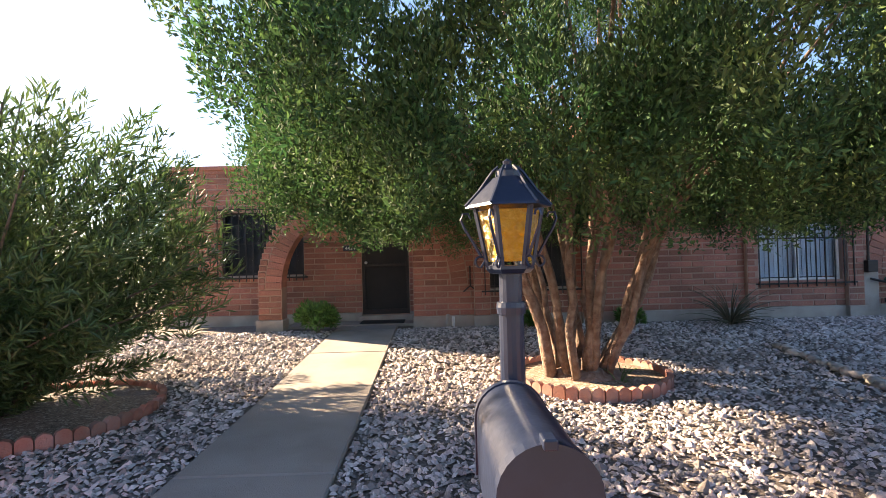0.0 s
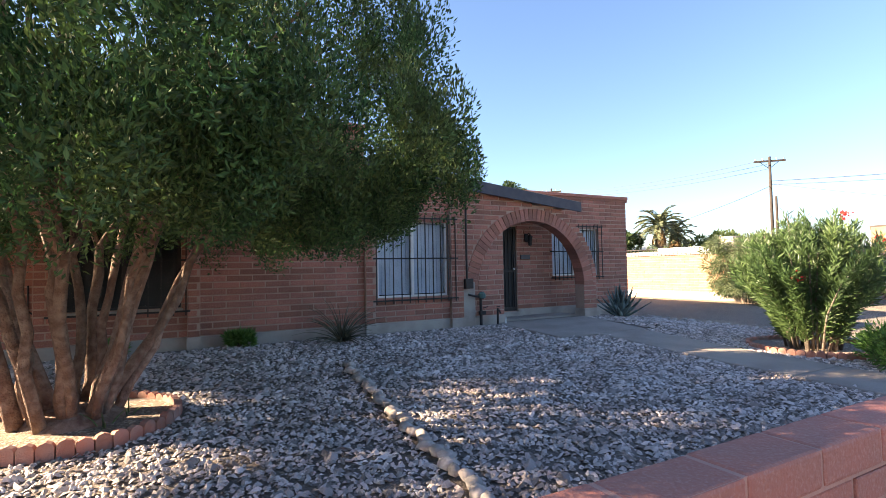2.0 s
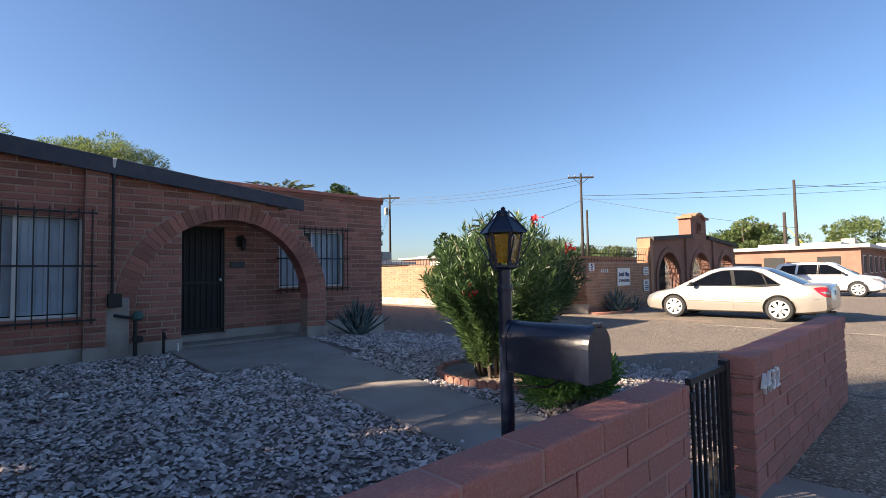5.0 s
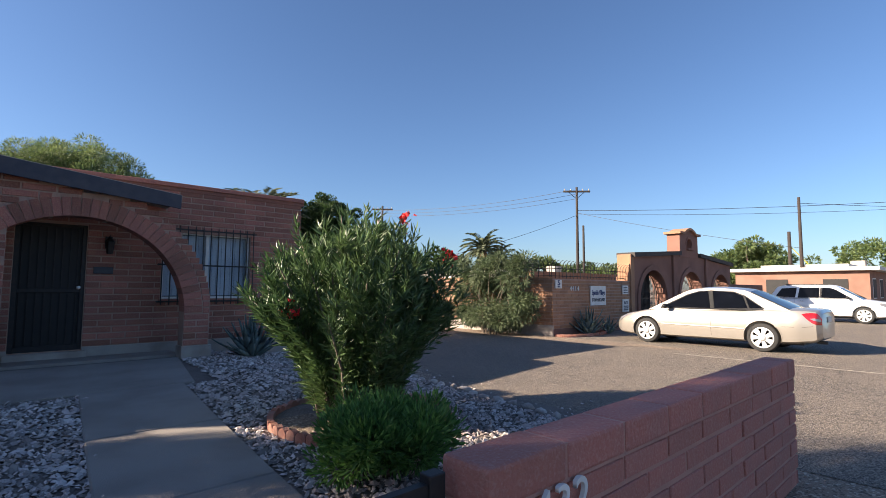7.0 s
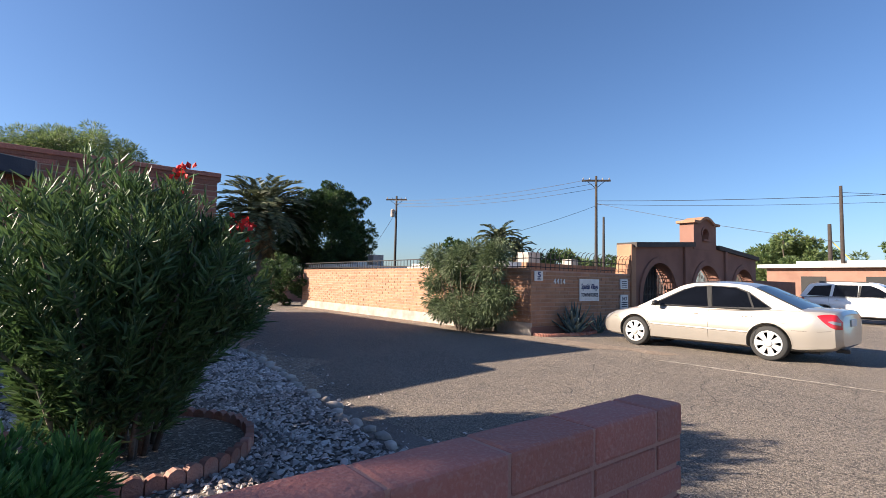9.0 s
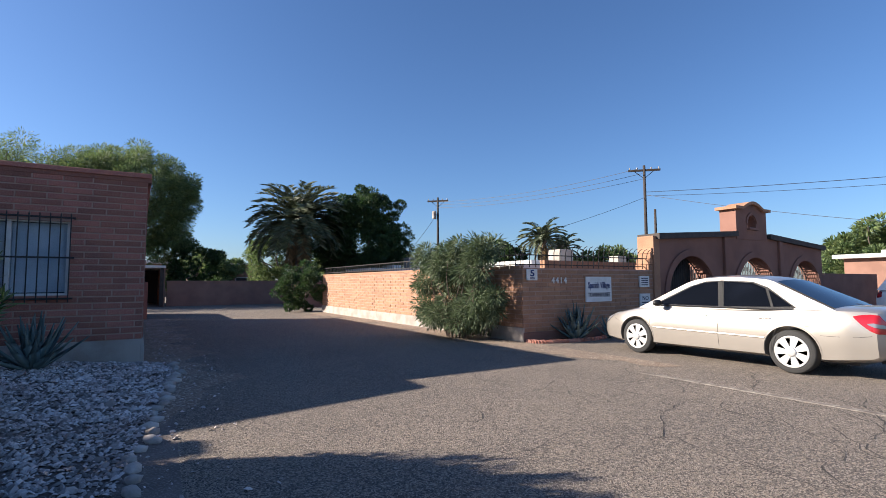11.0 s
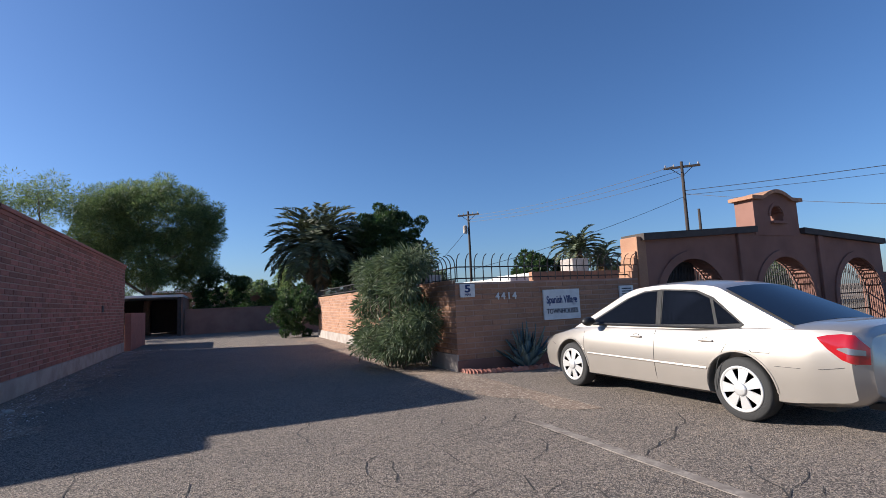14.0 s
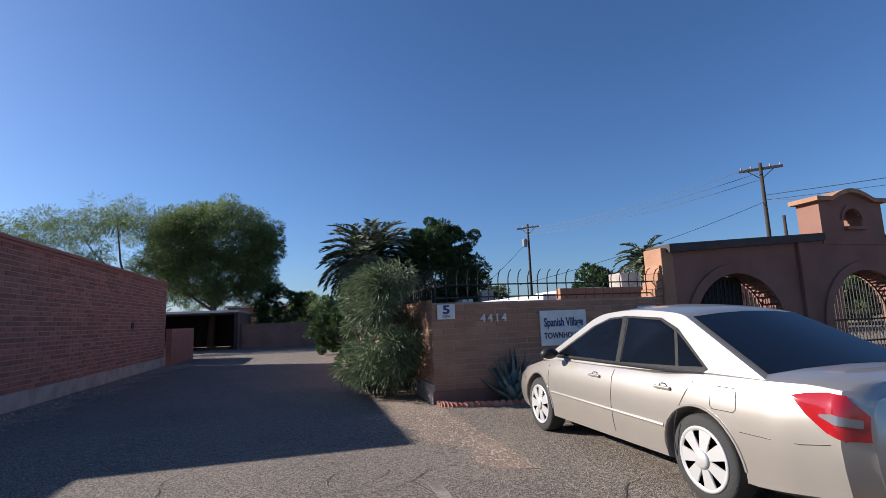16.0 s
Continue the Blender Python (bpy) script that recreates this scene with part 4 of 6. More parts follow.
# hedge at the far end of that wall, and the trees beyond
round_tree("wall_hedge", 20.2, 24.0, 0, 2.3, 1.3, 0.06, DARKLEAF, "dark green clipped shrub at the wall end", 90, 150, (0.12, 0.05), 0.02)
round_tree("mesquite_tree", 12.0, 40.0, 0, 11.0, 4.9, 0.3, MESQ, "feathery light green mesquite tree", 330, 380, (0.22, 0.048), 0.27, 0.3)
round_tree("mesquite_tree", 6.0, 41.0, 0, 11.0, 5.8, 0.3, MESQ, "feathery light green mesquite tree behind the roof", 190, 240, (0.22, 0.042), 0.25, 0.4)
round_tree("mesquite_tree", -3.0, 40.0, 0, 10.2, 5.2, 0.3, MESQ, "feathery pale mesquite tree behind the roof", 150, 200, (0.22, 0.042), 0.25, 0.4)
round_tree("yard_tree", 16.8, 42.0, 0, 4.6, 2.4, 0.2, DARKLEAF, "dark rounded tree above the far wall", 90, 170, (0.2, 0.09), 0.1)
round_tree("ash_tree", 28.2, 36.0, 0, 8.3, 3.5, 0.3, DARKLEAF, "dense dark green rounded shade tree", 260, 330, (0.19, 0.09), 0.15)
round_tree("yard_tree", 24.5, 47.0, 0, 6.5, 3.0, 0.25, MESQ, "light green tree behind the palm", 110, 170, (0.26, 0.09), 0.1)
palm(23.2, 36.0, 0, 5.7, 4.1, 96, "large date palm with arching grey-green fronds", 0.4)
palm(44.5, 33.0, 0, 5.2, 2.6, 36, "distant date palm over the wall", 0.3, 10)
palm(47.5, 33.5, 0, 4.4, 2.2, 30, "distant small palm over the wall", 0.28, 8)
for k, (bx, by, bh, br, mt) in enumerate([(42, 36, 6.2, 2.4, DARKLEAF), (50, 30, 5.5, 3.2, MESQ), (54, 26, 4.0, 3.0, MESQ), (60, 28, 4.6, 3.4, GREYLEAF), (36, 48, 5.5, 3.5, GREYLEAF), (31, 50, 5.0, 3.5, MESQ), (58, 13.5, 6.8, 3.2, MESQ), (66, 16, 6.6, 3.6, DARKLEAF), (72, 14, 6.2, 4.0, MESQ), (74, 6, 8.0, 4.8, MESQ), (80, 0, 7.0, 4.6, DARKLEAF), (80, 22, 7.0, 4.0, MESQ), (20, 62, 6.0, 4.0, MESQ), (56, 40, 5.0, 4.0, GREYLEAF), (78, -9, 7.5, 5, MESQ), (66, 36, 5.5, 4, DARKLEAF)]):
    round_tree("distant_tree", bx, by, 0, bh * 0.85, br * 0.9, 0.2, mt, "distant rounded green tree over the rooftops", 70, 130, (0.34, 0.14), 0.12)


# ---- lamps, mailboxes ----
def lamp_post(x, y, z, neck, label):
    t = thing("lamp_post", label, "lamp post", (x, y, z))
    H = neck - z
    part("post", lathe(bmesh.new(), [(0.037, -0.02), (0.037, H - 0.10), (0.034, H - 0.10), (0.034, H)], 18), POSTPAINT, t, smooth=False)
    part("collar", lathe(bmesh.new(), [(0.042, H - 0.12), (0.044, H - 0.10), (0.042, H - 0.085)], 18), POSTPAINT, t)
    lan = part("lantern", lathe(bmesh.new(), [(0.02, H - 0.005), (0.06, H), (0.072, H + 0.012), (0.072, H + 0.022), (0.0, H + 0.022)], 6), POSTPAINT, t, "black six-sided lantern")
    zb, zt, rb, rt = H + 0.022, H + 0.195, 0.065, 0.098
    for k in range(6):
        a0, a1 = k * math.pi / 3, (k + 1) * math.pi / 3
        q = [Vector((math.cos(a) * r, math.sin(a) * r, zz)) for a, r, zz in ((a0, rb, zb), (a1, rb, zb), (a1, rt, zt), (a0, rt, zt))]
        c = sum(q, Vector()) / 4
        bm = bmesh.new()
        vs = [bm.verts.new(c + (v - c) * 0.86) for v in q]
        bm.faces.new(vs)
        r_ = bmesh.ops.solidify(bm, geom=bm.faces[:], thickness=0.004)
        part("glass_pane", bm, AMBER, lan, "amber textured glass pane")
        part("corner_bar", tubebm([q[0], q[3]], 0.009, 0.009, sides=5), POSTPAINT, lan)
        # scroll at each corner
        u = Vector((math.cos(a0), math.sin(a0), 0))
        pts = [u * (rb + 0.005) + Vector((0, 0, zb + 0.02))]
        for i in range(9):
            a = -1.6 + i * 0.62
            pts.append(u * (rb + 0.022 + 0.016 * math.cos(a)) + Vector((0, 0, zb + 0.012 + 0.016 * math.sin(a))))
        part("scroll", tubebm(pts, 0.004, 0.0035, sides=5), POSTPAINT, lan)
        pts = [u * (rb + 0.02) + Vector((0, 0, zb + 0.03)), u * (rb + 0.045) + Vector((0, 0, zb + 0.075)), u * (rt + 0.034) + Vector((0, 0, zt - 0.062)), u * (rt + 0.044) + Vector((0, 0, zt - 0.036)), u * (rt + 0.038) + Vector((0, 0, zt - 0.018)), u * (rt + 0.022) + Vector((0, 0, zt - 0.018)), u * (rt + 0.016) + Vector((0, 0, zt - 0.032))]
        part("scroll", tubebm(pts, 0.0045, 0.0035, sides=5), POSTPAINT, lan)
        # ribs of the crown
        pts = [u * (rt + 0.03) + Vector((0, 0, zt + 0.004)), u * 0.085 + Vector((0, 0, zt + 0.05)), u * 0.045 + Vector((0, 0, zt + 0.105)), u * 0.028 + Vector((0, 0, zt + 0.12)), u * 0.03 + Vector((0, 0, zt + 0.108))]
        part("rib", tubebm(pts, 0.005, 0.004, sides=5), POSTPAINT, lan)
    part("roof_skirt", lathe(bmesh.new(), [(0.095, zt - 0.004), (0.128, zt - 0.002), (0.125, zt + 0.006), (0.088, zt + 0.045), (0.05, zt + 0.085), (0.042, zt + 0.088)], 6), POSTPAINT, lan)
    part("chimney", lathe(bmesh.new(), [(0.036, zt + 0.085), (0.036, zt + 0.105), (0.012, zt + 0.125), (0.014, zt + 0.135), (0.0, zt + 0.145)], 10), POSTPAINT, lan)
    return t


def mailbox(x, y, top, label, marks):
    """A barrel-topped mailbox that reaches from its post towards the street (-y)."""
    t = thing("mailbox", label, "mailbox", (x, y, 0))
    w, h, L = 0.097, 0.245, 0.47
    prof = [(-w, top - h)] + [(math.cos(math.pi - a) * w, top - w + math.sin(a) * w) for a in [math.pi * k / 14 for k in range(15)]] + [(w, top - h)]
    body = part("body", prism(bmesh.new(), prof, -L, 0), POSTPAINT, t, smooth=True)
    body.data.set_sharp_from_angle(angle=radians(30))
    c = [(q[0] * 1.05, (q[1] - top + h / 2) * 1.04 + top - h / 2) for q in prof]
    part("door", prism(bmesh.new(), c, -L - 0.014, -L + 0.02), POSTPAINT, t)
    part("rear_rim", prism(bmesh.new(), c, -0.02, 0.004), POSTPAINT, t)
    part("latch", boxbm(-0.014, 0.014, -L - 0.03, -L + 0.012, top - 0.004, top + 0.018, bevel=0.004), POSTPAINT, t)
    part("bracket", boxbm(-0.03, 0.03, -L + 0.05, 0.03, top - h - 0.02, top - h - 0.002), IRON, t)
    part("brace", tubebm([(0, -0.28, top - h - 0.02), (0.0, -0.2, top - h - 0.07), (0.0, 0.05, top - h - 0.10)], 0.006, sides=6), IRON, t)
    part("post_bolt", boxbm(-0.02, 0.02, 0.0, 0.06, top - h + 0.02, top - 0.06), IRON, t)
    if marks:
        for k in range(4):
            part("number_mark", boxbm(w + 0.0005, w + 0.003, -L + 0.06 + 0.032 * k, -L + 0.084 + 0.032 * k, top - 0.12, top - 0.075), WHITE, t, "white stick-on number")
        part("flag", boxbm(w + 0.004, w + 0.008, -L + 0.02, -L + 0.24, top - 0.185, top - 0.145, bevel=0.001), mat("flag_red", (0.55, 0.10, 0.05), 0.6), t, "faded red signal flag")
    return t


lamp_post(0.225, 1.46, 0.03, 1.375, "black painted lamp post with amber glass lantern")
mailbox(0.205, 1.40, 1.07, "black domed metal mailbox on the lamp post", True)
lamp_post(8.1, 1.42, 0.03, 1.455, "black painted lamp post with amber glass lantern")
mailbox(8.1, 1.36, 1.185, "black domed metal mailbox on the lamp post", False)


# ---- village gate ----
gatehouse = thing("wall_gate", "brown stucco entrance gate with three arches and bell niche", "gate", kind="structure")
GY0, GY1 = 8.28, 8.78
ARCHES = [(27.45, 1.18), (31.15, 1.22), (34.75, 1.18)]
G_SPRING = 0.98


def gate_top(x):
    return 2.62 + 0.34 * (1 - min(1, abs(x - 31.0) / 5.2))


bm = bmesh.new()
x = 25.85
while x < 36.2:
    xe = x + 0.09
    xm = (x + xe) / 2
    z0 = 0.0
    for c, r in ARCHES:
        if abs(xm - c) < r:
            z0 = G_SPRING + math.sqrt(r * r - (xm - c) ** 2)
    box(bm, x, xe, GY0, GY1, z0, gate_top(xm))
    x = xe
bmesh.ops.remove_doubles(bm, verts=bm.verts, dist=0.0005)
part("wall_body", bm, STUCCO, gatehouse)
for c, r in ARCHES:
    bm = bmesh.new()
    n = 26
    outer = [(c + math.cos(math.pi * k / n) * (r + 0.2), G_SPRING + math.sin(math.pi * k / n) * (r + 0.2)) for k in range(n + 1)]
    inner = [(c + math.cos(math.pi * k / n) * r, G_SPRING + math.sin(math.pi * k / n) * r) for k in range(n + 1)]
    outline = [(c + r + 0.2, 0)] + outer + [(c - r - 0.2, 0), (c - r, 0)] + inner[::-1] + [(c + r, 0)]
    for a, b in zip(range(len(outer) - 1), range(1, len(outer))):
        q = [outer[a], outer[b], inner[b], inner[a]]
        prism(bm, q, GY0 - 0.05, GY0 + 0.02)
    for s in (-1, 1):
        box(bm, min(c + s * r, c + s * (r + 0.2)), max(c + s * r, c + s * (r + 0.2)), GY0 - 0.05, GY0 + 0.02, 0, G_SPRING)
    part("arch_trim", bm, STUCCO, gatehouse)
for xx in (29.3, 32.85):
    part("pilaster", boxbm(xx - 0.12, xx + 0.12, GY0 - 0.09, GY0 + 0.01, 0, gate_top(xx) - 0.02, bevel=0.02), STUCCO, gatehouse)
for a, b in ((25.75, 29.95), (32.05, 36.3)):
    pr = [(a, gate_top(a) - 0.02), (b, gate_top(b) - 0.02), (b, gate_top(b) + 0.15), (a, gate_top(a) + 0.15)]
    part("coping", prism(bmesh.new(), pr, GY0 - 0.13, GY1 + 0.1), SHINGLE, gatehouse, "dark brown sloping coping")
part("end_pier", boxbm(25.62, 25.9, GY0 - 0.02, GY1 + 0.02, 0, 2.7, bevel=0.015), BRICK_TAN, gatehouse)
for k in range(4):
    part("stepped_brick", boxbm(25.42 + 0.05 * k, 25.64, GY0 + 0.02, GY1 - 0.05, 1.72 + 0.16 * k, 1.72 + 0.16 * (k + 1) - 0.01, bevel=0.006), BRICK_TAN, gatehouse)
# bell niche
bm = bmesh.new()
x = 30.02
while x < 31.98:
    xm = x + 0.035
    top = 3.86 + (0.20 * math.cos((xm - 31.0) / 0.62 * math.pi / 2) if abs(xm - 31.0) < 0.62 else 0)
    if abs(xm - 31.0) < 0.27:
        h = math.sqrt(0.27 ** 2 - (xm - 31.0) ** 2)
        box(bm, x, x + 0.07, GY0 - 0.02, GY1 + 0.02, 2.8, 3.22)
        box(bm, x, x + 0.07, GY0 - 0.02, GY1 + 0.02, 3.36 + h, top)
    else:
        box(bm, x, x + 0.07, GY0 - 0.02, GY1 + 0.02, 2.8, top)
    x += 0.07
bmesh.ops.remove_doubles(bm, verts=bm.verts, dist=0.0005)
part("bell_tower", bm, STUCCO, gatehouse)
bm = bmesh.new()
prof = [(29.88, 3.80)] + [(29.88 + 2.24 * k / 24, 3.9 + (0.21 * math.cos(((29.88 + 2.24 * k / 24) - 31.0) / 0.66 * math.pi / 2) if abs((29.88 + 2.24 * k / 24) - 31.0) < 0.66 else 0)) for k in range(25)] + [(32.12, 3.80)]
for a, b in zip(prof[1:-1], prof[2:-1]):
    prism(bm, [(a[0], a[1] - 0.1), (b[0], b[1] - 0.1), b, a], GY0 - 0.12, GY1 + 0.1)
part("tower_cornice", bm, BRICK_TAN, gatehouse, "tan moulded brick cornice")
part("niche_sill", boxbm(30.7, 31.3, GY0 - 0.12, GY0 + 0.1, 3.13, 3.21, bevel=0.01), STUCCO, gatehouse)
bm = bmesh.new()
for k in range(16):
    a0, a1 = math.pi * k / 16, math.pi * (k + 1) / 16
    prism(bm, [(31 + math.cos(a0) * 0.29, 3.36 + math.sin(a0) * 0.29), (31 + math.cos(a1) * 0.29, 3.36 + math.sin(a1) * 0.29), (31 + math.cos(a1) * 0.37, 3.36 + math.sin(a1) * 0.37), (31 + math.cos(a0) * 0.37, 3.36 + math.sin(a0) * 0.37)], GY0 - 0.05, GY0 + 0.01)
part("niche_trim", bm, STUCCO, gatehouse)
part("wall_right", boxbm(36.2, 42.0, GY0 + 0.1, GY0 + 0.35, 0, 1.7), STUCCO, gatehouse)
part("court_wall", boxbm(25.9, 37.0, 13.0, 13.25, 0, 2.2), BRICK_TAN, gatehouse, "sunlit tan brick wall inside the court")


def iron_gate(cx, r, y, label, panelled):
    g = thing("iron_gate", label, "gate", (cx, y, 0), group="iron gates of the village entrance")
    n = int(2 * r / 0.11)
    for k in range(n + 1):
        xx = -r + 0.04 + (2 * r - 0.08) * k / n
        top = G_SPRING + math.sqrt(max(r * r - xx * xx, 0.01)) - 0.12
        part("bar", boxbm(xx - 0.009, xx + 0.009, -0.009, 0.009, 0.06, top), IRON, g)
        if k % 2 and abs(xx) < r - 0.2:
            for zz in (0.8, 1.25, top - 0.25):
                pts = [(xx + 0.05 * math.cos(q), 0, zz + 0.085 * math.sin(q)) for q in [i * 0.785 for i in range(9)]]
                part("scroll", tubebm(pts, 0.008, sides=4), IRON, g)
    for zz in (0.1, 0.55, 1.05):
        part("rail", boxbm(-r + 0.02, r - 0.02, -0.015, 0.015, zz, zz + 0.035), IRON, g)
    pts = [(math.cos(q) * (r - 0.05), 0, G_SPRING + math.sin(q) * (r - 0.05)) for q in [math.pi * i / 20 for i in range(21)]]
    part("arched_rail", tubebm(pts, 0.018, sides=5), IRON, g)
    for s in (-1, 1):
        part("stile", boxbm(s * (r - 0.03) - 0.02, s * (r - 0.03) + 0.02, -0.02, 0.02, 0.0, G_SPRING), IRON, g)
    if panelled:
        # solid black panel over the left part of the opening
        part("mesh_panel", boxbm(-r + 0.05, r * 0.45, 0.03, 0.036, 0.1, G_SPRING + r - 0.05), DARKDOOR_SHADE, g, "solid black panel behind the bars")
    return g


for c, r in ARCHES:
    iron_gate(c, r, 8.66, "black wrought iron scrolled gate in an arch", c < 28)


# ---- spiked iron fence on the wall ----
def wall_fence(name, length, place, turn, label, step=0.2):
    f = thing(name, label, "fence", (*place, 1.74), turn)
    n = int(length / step)
    for k in range(n + 1):
        xx = k * step
        pts = [(xx, 0, 0), (xx, 0, 0.36), (xx, -0.02, 0.44), (xx, -0.08, 0.52), (xx, -0.16, 0.55)]
        part("spike", tubebm(pts, 0.0115, 0.009, sides=5), IRON, f)
    for zz in (0.07, 0.30):
        part("rail", boxbm(-0.02, n * step + 0.02, 0.012, 0.03, zz - 0.012, zz + 0.012), IRON, f)
    return f


wall_fence("wall_fence", 4.8, (20.92, 8.42), 0, "black iron fence with outward curved spikes on the wall")
fs = wall_fence("wall_fence", 3.6, (20.92, 12.1), -90, "black iron fence with outward curved spikes on the wall")
f = thing("rail_fence", "rusty iron rail fence along the wall top", "fence", (20.93, 12.2, 1.80), 90)
for k in range(55):
    part("bar", boxbm(k * 0.2 - 0.009, k * 0.2 + 0.009, -0.009, 0.009, 0, 0.30), IRON, f)
for zz in (0.06, 0.29):
    part("rail", boxbm(-0.05, 10.9, -0.014, 0.014, zz, zz + 0.03), IRON, f)


# ---- signs and writing ----
def writing(text, size, material, parent, m, name="lettering", depth=0.003, align="LEFT", bold=0.0):
    cu = bpy.data.curves.new(name, "FONT")
    cu.body, cu.size, cu.extrude, cu.align_x, cu.resolution_u = text, size, depth, align, 3
    cu.offset = bold
    tmp = new(name, cu)
    me = bpy.data.meshes.new_from_object(tmp.evaluated_get(bpy.context.evaluated_depsgraph_get()))
    bpy.data.objects.remove(tmp)
    me.materials.append(material)
    ob = new(name, me)
    ob.matrix_basis = m
    ob.parent = parent
    return ob


SIGNBLUE = mat("sign_blue", (0.02, 0.04, 0.14), 0.6)
INK = mat("sign_ink", (0.02, 0.025, 0.05), 0.6)
SY = SPY - 0.03


def sign(name, x0, x1, z0, z1, label):
    s = thing(name, label, "sign", (x0, SY, z0))
    part("board", boxbm(0, x1 - x0, -0.012, 0.028, 0, z1 - z0, bevel=0.003), WHITE, s)
    return s


s = sign("village_sign", 22.85, 23.80, 0.88, 1.52, "white painted name board with dark blue lettering")
writing("Spanish Village", 0.138, SIGNBLUE, s, pose(0.475, -0.016, 0.35, 90) @ Matrix.Diagonal((1, 1.6, 1, 1)), align="CENTER", bold=0.003)
writing("TOWNHOUSES", 0.12, INK, s, pose(0.475, -0.016, 0.13, 90) @ Matrix.Diagonal((1, 1.25, 1, 1)), align="CENTER", bold=0.002)
s = sign("speed_sign", 20.9, 21.22, 1.43, 1.69, "small white speed limit sign")
writing("5", 0.2, SIGNBLUE, s, pose(0.16, -0.016, 0.1, 90) @ Matrix.Diagonal((1.4, 1, 1, 1)), align="CENTER", bold=0.007)
writing("MPH", 0.07, SIGNBLUE, s, pose(0.16, -0.016, 0.025, 90), align="CENTER")
s = sign("notice_sign", 24.97, 25.38, 1.24, 1.55, "small white notice with unreadable lines")
for k in range(4):
    part("line_mark", boxbm(0.06, 0.35, -0.0145, -0.0122, 0.05 + k * 0.06, 0.075 + k * 0.06), INK, s)
s = sign("warning_sign", 24.97, 25.40, 0.62, 1.06, "white warning notice headed NO")
writing("NO", 0.17, INK, s, pose(0.215, -0.016, 0.26, 90), align="CENTER")
for k in range(3):
    part("line_mark", boxbm(0.05, 0.38, -0.0145, -0.0122, 0.05 + k * 0.065, 0.085 + k * 0.065), INK, s)
n = thing("house_number", "white metal numerals on the tan wall", "house number", (21.70, SPY - 0.012, 1.36))
for k, ch in enumerate("4414"):
    writing(ch, 0.20, WHITE, n, pose(k * 0.135, 0, 0, 90), "numeral", 0.008, bold=0.004)
n = thing("house_number", "pale metal numerals on the low wall", "house number", (9.55, 0.605, 0.655))
for k, ch in enumerate("4432"):
    writing(ch, 0.185, WHITE, n, pose(k * 0.108, 0, 0, 90), "numeral", 0.008)
n = thing("number_plate", "dark plate with white numerals beside the door", "house number", (-1.72, BACK - 0.04, 1.62))
part("plate", boxbm(0, 0.27, -0.012, 0.02, 0, 0.11, bevel=0.004), POSTPAINT, n)
writing("4434", 0.10, WHITE, n, pose(0.135, -0.014, 0.02, 90), align="CENTER")
n = thing("number_plate", "dark number plate beside the door", "house number", (9.66, BACK - 0.04, 1.62))
part("plate", boxbm(0, 0.27, -0.012, 0.02, 0, 0.11, bevel=0.004), POSTPAINT, n)


# ---- small metal gate in the low wall ----
g = thing("yard_gate", "black metal picket gate, closed, in the low wall", "gate", (8.80, 0.76, 0.02))
for zz in (0.06, 0.80):
    part("rail", boxbm(0.0, 0.60, -0.015, 0.015, zz, zz + 0.035), IRON, g)
for k in range(7):
    part("picket", boxbm(0.04 + k * 0.08, 0.056 + k * 0.08, -0.008, 0.008, 0.06, 0.82), IRON, g)
part("hinge_post", boxbm(0.55, 0.61, -0.025, 0.025, 0.0, 0.86, bevel=0.004), IRON, g)
part("latch", boxbm(-0.03, 0.04, -0.025, 0.0, 0.72, 0.76), IRON, g)
tagged(part("pavement_apron", boxbm(8.8, 10.1, -1.4, 0.72, -0.05, 0.012, bevel=0.01), SLAB, None), "small concrete apron outside the gate", "pavement", kind="structure")

# ---- fittings on the houses ----
def wall_lamp(x, z):
    t = thing("wall_lamp", "black iron porch lantern on the brick", "lamp", (x, BACK - 0.02, z))
    part("back_plate", boxbm(-0.05, 0.05, -0.02, 0.01, -0.08, 0.12, bevel=0.006), IRON, t)
    part("arm", tubebm([(0, -0.02, 0.08), (0, -0.1, 0.13), (0, -0.14, 0.10)], 0.01, sides=6), IRON, t)
    part("lantern", lathe(bmesh.new(), [(0.03, -0.18), (0.045, -0.17), (0.065, 0.02), (0.08, 0.03), (0.03, 0.08), (0.0, 0.11)], 6, (0, -0.14, 0)), IRON, t)
    return t


wall_lamp(-1.58, 2.08)
wall_lamp(9.85, 2.12)
d = thing("drain_pipe", "thin dark downspout with rust streaks", "pipe", (7.56, FRONT - 0.13, 0.3))
part("pipe", tubebm([(0, 0, 0.9), (0, 0, 2.82)], 0.022, sides=10), IRON, d)
part("elbow", tubebm([(0, 0, 2.78), (0, -0.02, 2.86), (0, -0.05, 2.95)], 0.024, sides=8), WHITE, d)
part("junction_box", boxbm(-0.06, 0.12, -0.06, 0.06, 0.72, 0.92, bevel=0.01), IRON, d)
part("patched_render", boxbm(-0.10, 0.24, 0.07, 0.128, -0.3, 0.85, bevel=0.02), CONCRETE, d, "patched grey render")
d = thing("gas_meter_riser", "dark gas riser with green cap by the wall", "meter", (7.86, FRONT - 0.16, 0.2))
part("riser", tubebm([(0, 0, 0), (0, 0, 0.66)], 0.03, sides=10), IRON, d)
part("regulator", lathe(bmesh.new(), [(0.03, 0.60), (0.075, 0.63), (0.075, 0.70), (0.04, 0.74), (0.0, 0.75)], 14, (0.03, 0, 0)), mat("green_patina", (0.05, 0.12, 0.11), 0.7), d, "green painted regulator")
part("crossbar", tubebm([(-0.28, 0.02, 0.70), (-0.12, 0.0, 0.66), (0.0, 0, 0.64)], 0.022, sides=8), IRON, d)
